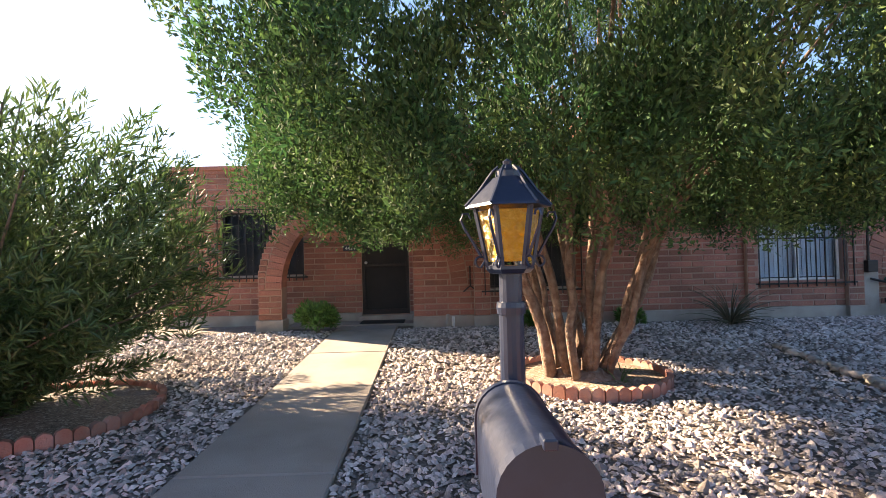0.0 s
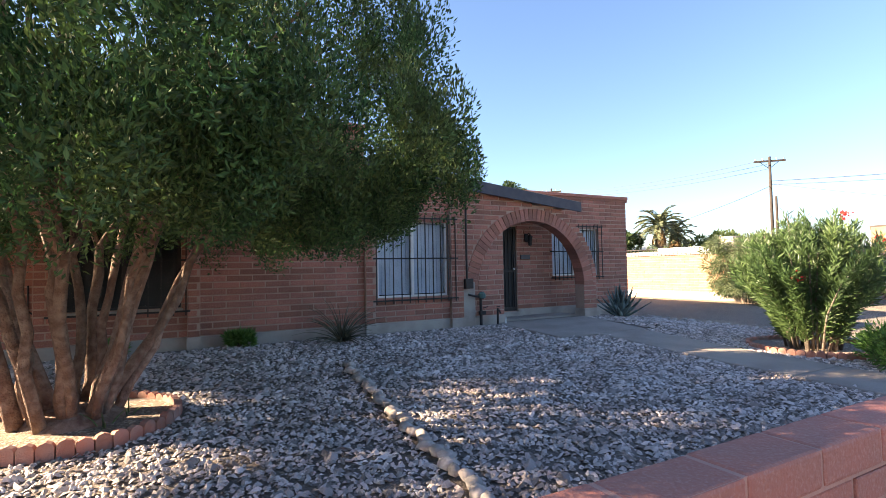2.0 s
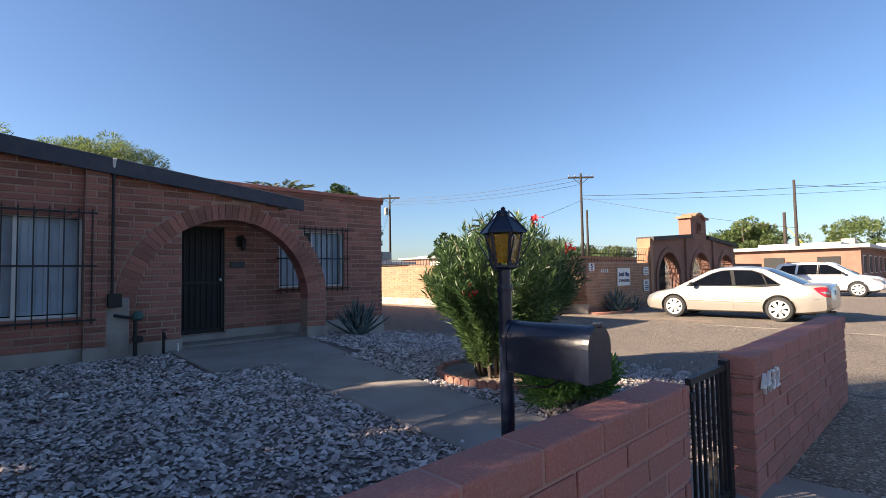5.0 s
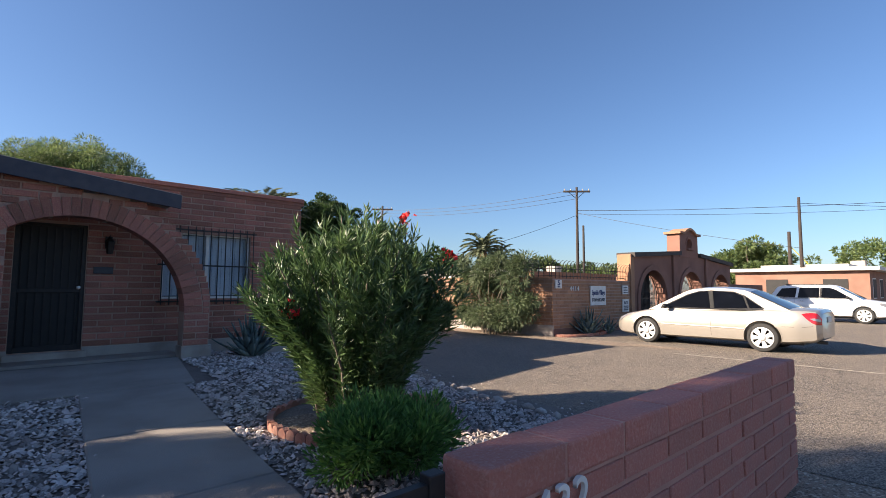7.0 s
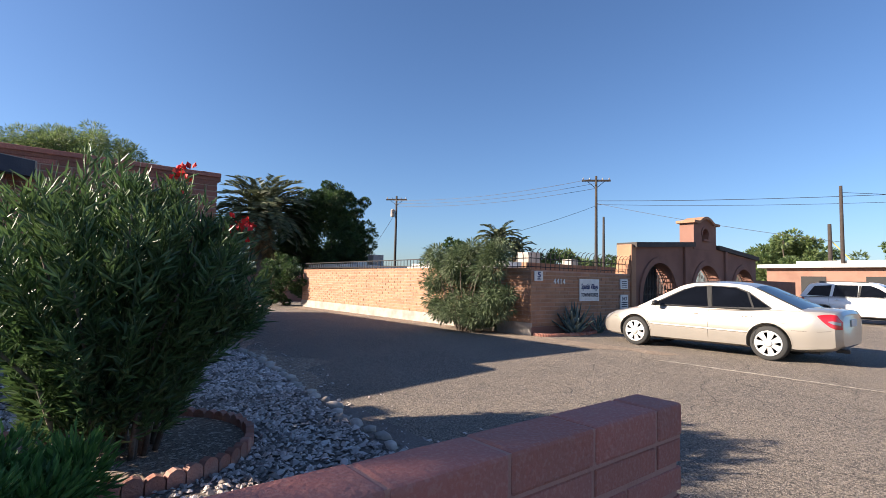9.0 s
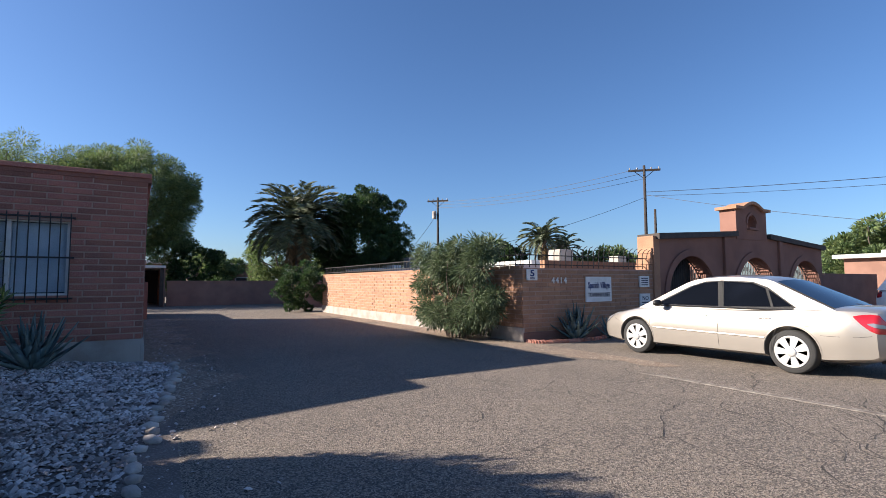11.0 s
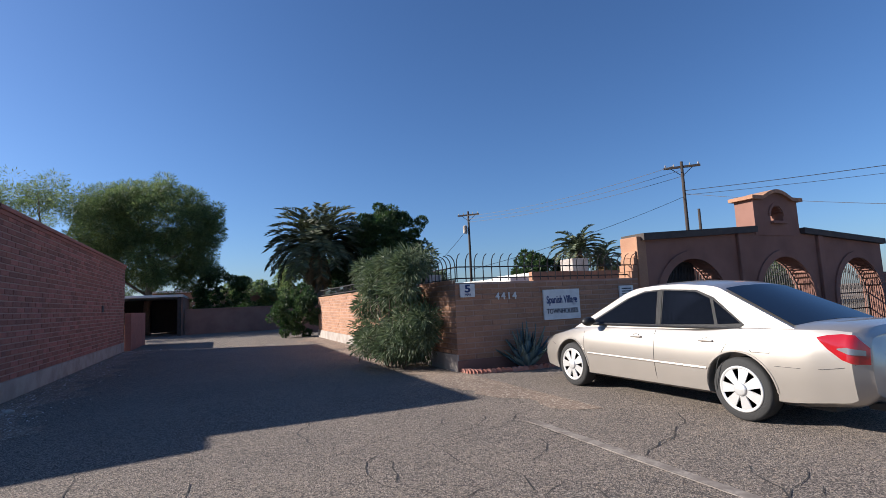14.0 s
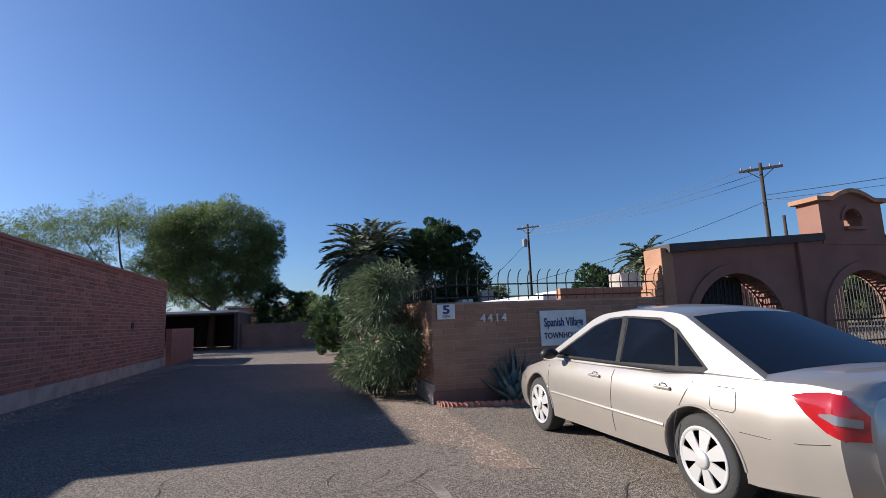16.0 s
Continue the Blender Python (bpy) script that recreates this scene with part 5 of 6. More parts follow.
part("valve", boxbm(-0.04, 0.10, -0.04, 0.04, 0.28, 0.36, bevel=0.01), IRON, d)
part("handle", tubebm([(0.04, -0.03, 0.42), (0.14, -0.04, 0.44)], 0.01, sides=6), IRON, d)
part("base_stone", boxbm(-0.2, 0.06, -0.12, 0.08, -0.02, 0.07, bevel=0.02), CONCRETE, d)
d = thing("garden_tap", "brass garden tap on a dark riser", "tap", (8.24, FRONT - 0.2, 0.2))
part("riser", tubebm([(0, 0, 0), (0, 0, 0.40)], 0.022, sides=8), IRON, d)
part("tap_body", tubebm([(0, 0.02, 0.34), (0, -0.06, 0.36), (0, -0.1, 0.30)], 0.018, sides=8), IRON, d)
part("tap_handle", tubebm([(-0.04, -0.03, 0.43), (0.04, -0.03, 0.43)], 0.01, sides=6), IRON, d)
d = thing("vent_pipe", "short white vent pipe by the footing", "pipe", (8.45, FRONT - 0.18, 0.2))
part("pipe", tubebm([(0, 0, 0), (0, 0, 0.2)], 0.016, sides=8), WHITE, d)
d = thing("standpipe", "pair of pale stub pipes by the wall", "pipe", (0.22, FRONT - 0.15, 0.22))
part("pipe", tubebm([(0, 0, 0), (0, 0, 0.26)], 0.03, sides=10), CONCRETE, d)
part("pipe", tubebm([(0.09, 0, 0), (0.09, 0, 0.22)], 0.025, sides=10), WHITE, d)
d = thing("hanging_bracket", "curved rusty iron bracket on the brick wall", "bracket", (0.62, FRONT - 0.03, 0.85))
part("hook", tubebm([(0.0, -0.01, 0.45), (0.0, -0.02, 0.1), (-0.08, -0.03, 0.04), (-0.12, -0.03, 0.0)], 0.012, sides=6), IRON, d)
part("hook", tubebm([(0.0, -0.02, 0.1), (0.08, -0.03, 0.04), (0.14, -0.03, -0.02)], 0.012, sides=6), IRON, d)
t = thing("door_mat", "dark door mat below the step", "mat", (-1.36, 8.93, 0.292))
part("mat_pad", boxbm(0, 0.8, 0, 0.42, 0, 0.018, bevel=0.006), DARKDOOR_SHADE, t)

# border of cobbles across the yard
row = thing("stone_border", "line of pale border stones across the gravel", "stone border", (0, 0, 0))
for k in range(42):
    f = k / 41
    px, py = 4.4 - 0.43 * f + 0.03 * math.sin(k * 1.7), 6.3 - 4.9 * f
    bm = bmesh.new()
    bmesh.ops.create_icosphere(bm, subdivisions=1, radius=1.0)
    for v in bm.verts:
        v.co *= random.uniform(0.8, 1.15)
    bmesh.ops.transform(bm, matrix=pose(px, py, yard_height(px, py) + 0.035, 0, 0, random.uniform(60, 120)) @ Matrix.Diagonal((random.uniform(.08, .13), random.uniform(.055, .075), 0.05, 1)), verts=bm.verts)
    part("border_cobble", bm, COBBLE, row, smooth=True)
row = thing("drive_edge_stones", "rough stones along the drive edge", "stone border", (0, 0, 0))
for k in range(34):
    py = 1.2 + k * 0.24
    px = drive_edge(py) + random.uniform(-0.06, 0.06)
    bm = bmesh.new()
    bmesh.ops.create_icosphere(bm, subdivisions=1, radius=1.0)
    for v in bm.verts:
        v.co *= random.uniform(0.8, 1.15)
    bmesh.ops.transform(bm, matrix=pose(px, py, 0.02, 0, 0, random.uniform(0, 180)) @ Matrix.Diagonal((random.uniform(.06, .13), random.uniform(.05, .08), 0.05, 1)), verts=bm.verts)
    part("edge_stone", bm, COBBLE, row, smooth=True)

# worn paint line, a sunlit strip put in as paint, and cracks on the asphalt
line = thing("parking_line_and_sun_strip", "worn white parking line, and a pale strip painted for sunlight across the drive", "road marking", kind="structure")
part("painted_strip", boxbm(19.74, 19.85, -6.0, 4.4, 0.0005, 0.005), PAINTLINE_SUN, line)
# this one paints a gap of sunlight across the shaded drive
part("painted_strip", boxbm(15.6, 18.9, 19.85, 20.1, 0.0005, 0.005), PAINTLINE_SUN, line)


def crack(x, y, a, n, step=0.16):
    pts = [(x, y)]
    for k in range(n):
        a += random.uniform(-0.6, 0.6)
        x, y = x + math.cos(a) * step, y + math.sin(a) * step
        pts.append((x, y))
    bm = bmesh.new()
    prev = None
    for i, (u, v) in enumerate(pts):
        w = 0.005 * random.uniform(0.4, 1.3)
        q = [bm.verts.new((u - w, v + w * 0.5, 0.004)), bm.verts.new((u + w, v - w * 0.5, 0.004))]
        if prev:
            bm.faces.new((prev[0], prev[1], q[1], q[0]))
        prev = q
    part("crack_run", bm, CRACK, cracks)
    return pts


cracks = thing("road_cracks", "thin dark branching cracks in the asphalt", "crack", kind="structure")
for k in range(24):
    pts = crack(random.uniform(14.8, 20.5), random.uniform(0.6, 5.2), random.uniform(0, 6.28), random.randint(8, 16))
    if k % 2:
        crack(*pts[4], random.uniform(0, 6.28), 6)

# sandy verges on the asphalt
def verge(x_edge, y0, y1, inner, wobble, label):
    bm = bmesh.new()
    prev = None
    n = int((y1 - y0) / 0.12)
    for i in range(n + 1):
        y = y0 + (y1 - y0) * i / n
        w = wobble * (0.55 + 0.3 * math.sin(y * 1.9) + 0.25 * math.sin(y * 4.3 + 1) + random.uniform(-0.12, 0.12))
        full = x_edge + (w if x_edge > inner else -w) - inner
        taper = math.sqrt(min(1.0, (y - y0) / 2.2)) * 0.97 + 0.03
        q = [bm.verts.new((inner, y, 0.006)), bm.verts.new((inner + full * taper, y, 0.0045))]
        if prev:
            bm.faces.new((prev[0], prev[1], q[1], q[0]))
        prev = q
    bmesh.ops.recalc_face_normals(bm, faces=bm.faces)
    tagged(part("ground_verge", bm, DIRT, None), label, "ground", kind="structure")


verge(13.8, 5.0, 22.1, 13.25, 0.75, "sandy dirt strip along the brick side wall")
verge(20.3, 4.4, 23.0, 20.85, 0.75, "sandy dirt strip along the tan wall")

# ---- far end of the drive ----
fw = thing("wall_far", "low brown block wall across the drive's end", "wall", kind="structure")
part("wall_body", boxbm(14.7, 24.0, 34.5, 34.75, 0, 1.5), FARWALL, fw)
part("wall_cap", boxbm(14.68, 24.0, 34.46, 34.8, 1.5, 1.58, bevel=0.01), FARWALL, fw)
part("wall_return", boxbm(13.3, 13.52, 22.14, 26.2, 0, 1.45, bevel=0.01), BRICK, fw)
part("wall_return", boxbm(20.8, 30.0, 28.0, 28.25, 0, 1.8), FARWALL, fw)
cp = thing("carport", "open carport with a flat white roof, its inner shade coloured black", "carport", (8.0, 36.5, 0))
part("roof_slab", boxbm(0, 6.6, -2.6, 5, 2.35, 2.5, bevel=0.02), FARWHITE, cp)
# back wall coloured black to give the shade under the roof
part("back_wall", boxbm(0, 6.6, 4.5, 4.8, 0, 2.35), DARKDOOR_SHADE, cp)
part("side_wall", boxbm(0, 0.2, -2.3, 4.5, 0, 2.35), FARWALL, cp)
part("side_wall", boxbm(6.4, 6.6, -2.3, 4.5, 0, 2.35), FARWALL, cp)
part("post", boxbm(6.3, 6.5, -2.55, -2.38, 0, 2.35), WOODPOLE, cp)
for k, (x0, x1, y0, y1, h, lab) in enumerate([(10, 26, 62, 70, 3.6, "distant low white-roofed house"), (27, 33, 16, 22, 1.95, "low tan house behind the wall"), (36, 46, 22, 28, 2.2, "low pale house with flat roof"), (27, 32, 31, 35, 2.2, "low white-roofed house behind the wall"), (46, 62, 4.0, 11, 2.6, "low tan house with white porch roof"), (64, 84, -4, 6, 3.0, "low house with white roof across the street"), (50, 70, 46, 54, 3.4, "distant pale flat-roofed house among trees")]):
    hb = thing("distant_house", lab, "house", (0, 0, 0))
    part("wall", boxbm(x0, x1, y0, y1, 0, h), FARWALL if k % 2 == 0 or k == 4 else BRICK_TAN, hb)
    part("roof", boxbm(x0 - 0.4, x1 + 0.4, y0 - 0.5, y1 + 0.4, h, h + 0.22, bevel=0.03), FARWHITE, hb)
    part("parapet", boxbm(x0 + 2, x0 + (x1 - x0) * 0.55, y0 + 1.2, y1 - 1, h + 0.22, h + 0.5, bevel=0.03), FARWHITE, hb)
    part("cooler", boxbm(x0 + (x1 - x0) * 0.7, x0 + (x1 - x0) * 0.7 + 0.9, y0 + 1.5, y0 + 2.4, h + 0.22, h + 1.1, bevel=0.03), CONCRETE, hb)
    for j in range(int((x1 - x0) / 3)):
        wx = x0 + 1 + j * 3
        w_ = part("window", boxbm(wx, wx + 1.2, y0 - 0.04, y0 + 0.05, 1.0, 2.1), DARKDOOR_SHADE, hb)
        part("frame", boxbm(wx - 0.06, wx + 1.26, y0 - 0.02, y0 + 0.02, 0.94, 2.16), WHITE, w_)
    for j in range(int((y1 - y0) / 3)):
        wy = y0 + 1 + j * 3
        part("window", boxbm(x0 - 0.04, x0 + 0.05, wy, wy + 1.2, 1.0, 2.1), DARKDOOR_SHADE, hb)


# ---- utility poles and wires ----
def pole(x, y, h, arm, label, r=0.15, turn=-45, can=False):
    p = thing("utility_pole", label, "utility pole", (x, y, 0), turn)
    part("pole_shaft", tubebm([(0, 0, -0.3), (0, 0, h)], r, r * 0.65, sides=10), WOODPOLE, p, smooth=True)
    if arm:
        part("crossarm", boxbm(-arm / 2, arm / 2, -0.06, 0.06, h - 0.45, h - 0.30), WOODPOLE, p)
        for q in (-0.45, -0.22, 0.22, 0.45):
            part("insulator", lathe(bmesh.new(), [(0.03, 0), (0.05, 0.08), (0.03, 0.16), (0, 0.18)], 8, (q * arm, 0, h - 0.30)), CONCRETE, p)
        for s_ in (-1, 1):
            part("brace", tubebm([(s_ * arm * 0.3, 0.07, h - 0.42), (0, 0.1, h - 1.0)], 0.025, sides=5), IRON, p)
    if can:
        part("transformer", lathe(bmesh.new(), [(0.2, 0), (0.22, 0.05), (0.22, 0.7), (0.12, 0.8), (0, 0.82)], 12, (-0.38, 0, h - 2.2)), CONCRETE, p, "grey transformer can")
    return p


pole(45.75, 23.1, 10.25, 2.3, "dark wooden utility pole with crossarm")
pole(48.2, 24.0, 7.2, 0, "shorter dark wooden utility pole", 0.14)
pole(39.3, 42.9, 10.2, 2.2, "wooden utility pole with crossarm and transformer", can=True)
pole(47.9, 7.6, 7.6, 0, "bare dark utility pole", 0.13)
pole(50.5, 8.8, 5.6, 0, "leaning pale wooden pole", 0.16)
pole(28.0, 74.0, 9.0, 1.8, "distant utility pole beyond the drive")


def wire(a, b, sag, r=0.016):
    w = thing("overhead_wire", "thin dark overhead cable", "cable", group="overhead cables")
    pts = []
    for i in range(15):
        f = i / 14
        p = Vector(a).lerp(Vector(b), f)
        pts.append(p - Vector((0, 0, sag * 4 * f * (1 - f))))
    part("cable_run", tubebm(pts, r, sides=4), IRON, w)


wire((45.75, 23.1, 8.2), (70.0, -24.0, 9.5), 1.0, 0.022)
wire((45.75, 23.1, 7.9), (70.0, -24.3, 9.1), 1.2, 0.016)
for k in range(3):
    wire((45.0 + 0.5 * k, 23.1, 9.9 - 0.3 * k), (39.0, 42.9, 9.7 - 0.3 * k), 0.5)
wire((45.75, 23.1, 7.8), (30.5, 26.0, 3.2), 0.3)
wire((45.75, 23.1, 8.0), (47.9, 7.6, 4.2), 0.2, 0.018)
wire((39.3, 42.9, 8.6), (30.0, 33.0, 3.0), 0.2)
wire((47.9, 7.6, 7.2), (75, -22, 8.0), 0.8)
gw = thing("guy_wire", "yellow-sleeved guy wire of the pole", "cable", (0, 0, 0))
part("cable_run", tubebm([(50.5, 8.8, 4.6), (52.6, 5.6, 0.0)], 0.03, sides=5), mat("yellow_sleeve", (0.6, 0.45, 0.03), 0.6), gw)


# ---- vehicles ----
def paint(name, base, metal):
    m = mat(name, base, 0.32, metal, tone=tuple(c * 0.92 for c in base), scale=3, amount=0.4, coat=0.7)
    m.node_tree.nodes["Principled BSDF"].inputs["Coat Roughness"].default_value = 0.06
    return m


CHAMPAGNE = paint("champagne_metallic", (0.45, 0.415, 0.37), 0.6)
CARWHITE = paint("white_car_paint", (0.78, 0.78, 0.77), 0.0)
TINT = mat("tinted_car_glass", (0.006, 0.007, 0.01), 0.05, spec=0.35)
TYRE = mat("tyre_rubber", (0.03, 0.03, 0.03), 0.85, bump=0.3, bump_scale=80)
HUB = mat("silver_wheel_cover", (0.62, 0.62, 0.61), 0.35, 0.5)
TRIMBLACK = mat("black_car_trim", (0.015, 0.015, 0.016), 0.5)
REDLENS = mat("red_tail_lens", (0.34, 0.01, 0.014), 0.12, coat=1.0)
CLEARLENS = mat("clear_lens", (0.24, 0.24, 0.25), 0.12, 0.3, coat=1.0)
CHROME = mat("chrome", (0.75, 0.75, 0.75), 0.12, 1.0)


def interp(x, table):
    for (a, u), (b, v) in zip(table, table[1:]):
        if x <= b:
            f = (x - a) / (b - a)
            f = f * f * (3 - 2 * f) * 0.35 + f * 0.65
            return u + (v - u) * f
    return table[-1][1]


def wheel(parent, x, y, r, side):
    w = part("wheel", lathe(bmesh.new(), [(r - 0.10, -0.1), (r - 0.025, -0.105), (r - 0.004, -0.085), (r, -0.05), (r, 0.05), (r - 0.004, 0.085), (r - 0.025, 0.105), (r - 0.10, 0.1)], 36), TYRE, parent, "black tyre with silver seven-spoke cover", smooth=True)
    w.matrix_basis = pose(x, y, r, 90 * (1 if side < 0 else -1), 0, 0)
    # local +z points outward
    part("cover_dish", lathe(bmesh.new(), [(0.0, 0.07), (r * 0.66, 0.07), (r * 0.70, 0.092), (r * 0.735, 0.105), (r * 0.70, 0.108), (r * 0.66, 0.10)], 36), TRIMBLACK, w)
    part("cover_rim", lathe(bmesh.new(), [(r * 0.60, 0.088), (r * 0.64, 0.104), (r * 0.70, 0.112), (r * 0.735, 0.106), (r * 0.73, 0.09)], 36), HUB, w, smooth=True)
    for k in range(7):
        a = 2 * math.pi * k / 7
        bm = bmesh.new()
        prof = [(0.05, -0.034), (r * 0.66, -0.074), (r * 0.66, 0.074), (0.05, 0.034)]
        lo = [bm.verts.new((p[0], p[1], 0.075)) for p in prof]
        hi = [bm.verts.new((p[0], p[1] * 0.8, 0.118 - 0.02 * (p[0] / r))) for p in prof]
        bm.faces.new(hi)
        for j in range(4):
            bm.faces.new((lo[j], lo[(j + 1) % 4], hi[(j + 1) % 4], hi[j]))
        bmesh.ops.recalc_face_normals(bm, faces=bm.faces)
        bmesh.ops.transform(bm, matrix=Matrix.Rotation(a, 4, "Z"), verts=bm.verts)
        part("spoke", bm, HUB, w)
    part("hub_cap", lathe(bmesh.new(), [(0.07, 0.10), (0.07, 0.122), (0.05, 0.13), (0.0, 0.132)], 20), HUB, w, smooth=True)
    return w


def build_car(name, label, at, turn, body_mat, low_mat, spec):
    """A car lofted from sections along local x (forward); wheel openings are cut into the body."""
    car = thing(name, label, "car", at, turn)
    top, half, xs, r, wb, belt = spec["top"], spec["half"], spec["xs"], spec["r"], spec["wb"], spec["belt"]
    x0, x1 = xs
    n = 46
    bm = bmesh.new()
    rings = []
    for i in range(n + 1):
        f = i / n
        x = x0 + (x1 - x0) * (0.5 - 0.5 * math.cos(math.pi * f))
        zt, w = interp(x, top), interp(x, half)
        zb = interp(x, spec["low"])
        h = zt - zb
        sec = [(0.0, zb), (w * 0.80, zb), (w * 0.955, zb + 0.05), (w * 0.985, zb + h * 0.28), (w, zb + h * 0.48), (w * 0.992, zb + h * 0.66), (w * 0.965, zb + h * 0.84), (w * 0.91, zb + h * 0.955), (w * 0.80, zt), (w * 0.45, zt + 0.02), (0.0, zt + 0.028)]
        sec = sec + [(-a, b) for a, b in sec[-2:0:-1]]
        rings.append([bm.verts.new((x, a, b)) for a, b in sec])
    m = len(rings[0])
    for a, b in zip(rings, rings[1:]):
        for k in range(m):
            bm.faces.new((a[k], a[(k + 1) % m], b[(k + 1) % m], b[k]))
    bm.faces.new(rings[0])
    bm.faces.new(rings[-1][::-1])
    bmesh.ops.recalc_face_normals(bm, faces=bm.faces)
    body = part("body", bm, body_mat, None, smooth=True)
    cb = bmesh.new()
    for wx in (wb / 2, -wb / 2):
        for s_ in (-1, 1):
            rr = r + 0.055
            bmesh.ops.create_cone(cb, cap_ends=True, segments=40, radius1=rr, radius2=rr, depth=0.5, matrix=Matrix.Translation((wx, s_ * 0.9, r + 0.01)) @ Matrix.Rotation(math.pi / 2, 4, "X"))
    cut = part("cutter", cb, TRIMBLACK, None)
    md = body.modifiers.new("cut", "BOOLEAN")
    md.object, md.operation, md.solver = cut, "DIFFERENCE", "EXACT"
    bpy.context.view_layer.update()
    me = bpy.data.meshes.new_from_object(body.evaluated_get(bpy.context.evaluated_depsgraph_get()))
    body.modifiers.clear()
    body.data = me
    bpy.data.objects.remove(cut)
    me.set_sharp_from_angle(angle=radians(38))
    body.parent = car
    skin = [(0.0, 0.93), (0.12, 0.96), (0.28, 0.985), (0.48, 1.0), (0.66, 0.992), (0.84, 0.965), (0.955, 0.91), (1.0, 0.80)]

    def surf(x, z):
        lo_, hi_ = interp(x, spec["low"]), interp(x, top)
        f = max(0.0, min(1.0, (z - lo_) / (hi_ - lo_)))
        for (a, u), (b, v) in zip(skin, skin[1:]):
            if f <= b:
                return interp(x, half) * (u + (v - u) * (f - a) / (b - a))
        return interp(x, half) * 0.8
    part("underbody", boxbm(x0 + 0.35, x1 - 0.35, -0.62, 0.62, 0.19, 0.55), TRIMBLACK, car)
    for wx in (wb / 2, -wb / 2):
        for s_ in (-1, 1):
            wheel(car, wx, s_ * (spec["track"]), r, s_)
    # cabin
    side, roof_z = spec["cabin"], spec["roof"]
    yb, yr = spec["cab_w"]

    def cab_y(z):
        f = max(0, (z - belt) / (roof_z - belt))
        return yb + (yr - yb) * f
    bm = bmesh.new()
    fine = [side[0]]
    for i in range(1, len(side) - 2):
        p0, p1, p2, p3 = (Vector(side[max(i - 1, 1)]), Vector(side[i]), Vector(side[i + 1]), Vector(side[min(i + 2, len(side) - 2)]))
        for q in range(5):
            f = q / 5
            c = 0.5 * ((2 * p1) + (p2 - p0) * f + (2 * p0 - 5 * p1 + 4 * p2 - p3) * f * f + (3 * p1 - p0 - 3 * p2 + p3) * f ** 3)
            fine.append((c.x, c.y))
    fine += [side[-2], side[-1]]
    rows_ = [[bm.verts.new((x, k * cab_y(z) , z + (0.045 * (1 - k * k) if z > belt + 0.25 else 0.025 * (1 - k * k)))) for k in (-1, -0.93, -0.5, 0, 0.5, 0.93, 1)] for x, z in fine]
    for a, b in zip(rows_, rows_[1:]):
        for k in range(6):
            bm.faces.new((a[k], a[k + 1], b[k + 1], b[k]))
    for k, flip in ((0, False), (6, True)):
        loop = [q[k] for q in rows_]
        bm.faces.new(loop if flip else loop[::-1])
    bmesh.ops.recalc_face_normals(bm, faces=bm.faces)
    cab = part("cabin", bm, body_mat, car, smooth=True)
    cab.data.set_sharp_from_angle(angle=radians(32))

    def side_panel(pname, poly, material, off, s_, parent=car, lab=""):
        b2 = bmesh.new()
        vs = [b2.verts.new((x, s_ * (cab_y(z) + off), z)) for x, z in poly]
        b2.faces.new(vs if s_ < 0 else vs[::-1])
        bmesh.ops.solidify(b2, geom=b2.faces[:], thickness=0.006)
        return part(pname, b2, material, parent, lab)
    for s_ in (-1, 1):
        if "surround" in spec:
            side_panel("window_surround", spec["surround"], TRIMBLACK, 0.003, s_)
        for poly in spec["windows"]:
            side_panel("side_window", poly, TINT, 0.006, s_, lab="dark tinted glass")
        for a, b in spec["pillars"]:
            side_panel("pillar_trim", [(a[0], a[1]), (a[0] + 0.07, a[1]), (b[0] + 0.07, b[1]), (b[0], b[1])], TRIMBLACK, 0.010, s_)
        part("belt_trim", tubebm([(x, s_ * (cab_y(belt + 0.02) + 0.012), belt + 0.015) for x in spec["belt_x"]], 0.011, sides=5), TRIMBLACK, car)
        for hx in spec["handles"]:
            z = belt - 0.12
            yy = s_ * (surf(hx, z) + 0.012)
            part("door_handle", boxbm(hx - 0.095, hx + 0.095, yy - 0.014, yy + 0.014, z - 0.013, z + 0.013, bevel=0.009), body_mat, car)
            cup = [(hx + 0.05 * math.cos(q), s_ * (surf(hx, z) + 0.001), z + 0.036 * math.sin(q)) for q in [math.pi * i / 8 for i in range(17)]]
            part("handle_cup", tubebm(cup, 0.003, sides=4), TRIMBLACK, car)
        for sx in spec["seams"]:
            pts = [(sx[0] + (sx[1] - sx[0]) * (q / 9) ** 2, s_ * (surf(sx[0] + (sx[1] - sx[0]) * (q / 9) ** 2, 0.27 + (belt - 0.31) * q / 9) + 0.0005), 0.27 + (belt - 0.31) * q / 9) for q in range(10)]
            part("door_seam", tubebm(pts, 0.0035, sides=4), TRIMBLACK, car)
        part("side_moulding", tubebm([(x, s_ * (surf(x, 0.52) - 0.004), 0.52 + 0.012 * x) for x in spec["mould"]], 0.017, sides=8), body_mat, car)
        for run in spec.get("lines", ()):
            pts = [(x, s_ * (surf(x, z) + 0.0005), z) for x, z in run]
            part("panel_line", tubebm(pts, 0.003, sides=4), TRIMBLACK, car)
        bm = bmesh.new()
        bmesh.ops.create_uvsphere(bm, u_segments=14, v_segments=10, radius=1.0, matrix=Matrix.Translation((spec["mirror"], s_ * (interp(spec["mirror"], half) + 0.07), belt + 0.06)) @ Matrix.Diagonal((0.07, 0.11, 0.065, 1)))
        part("wing_mirror", bm, TRIMBLACK, car, smooth=True)
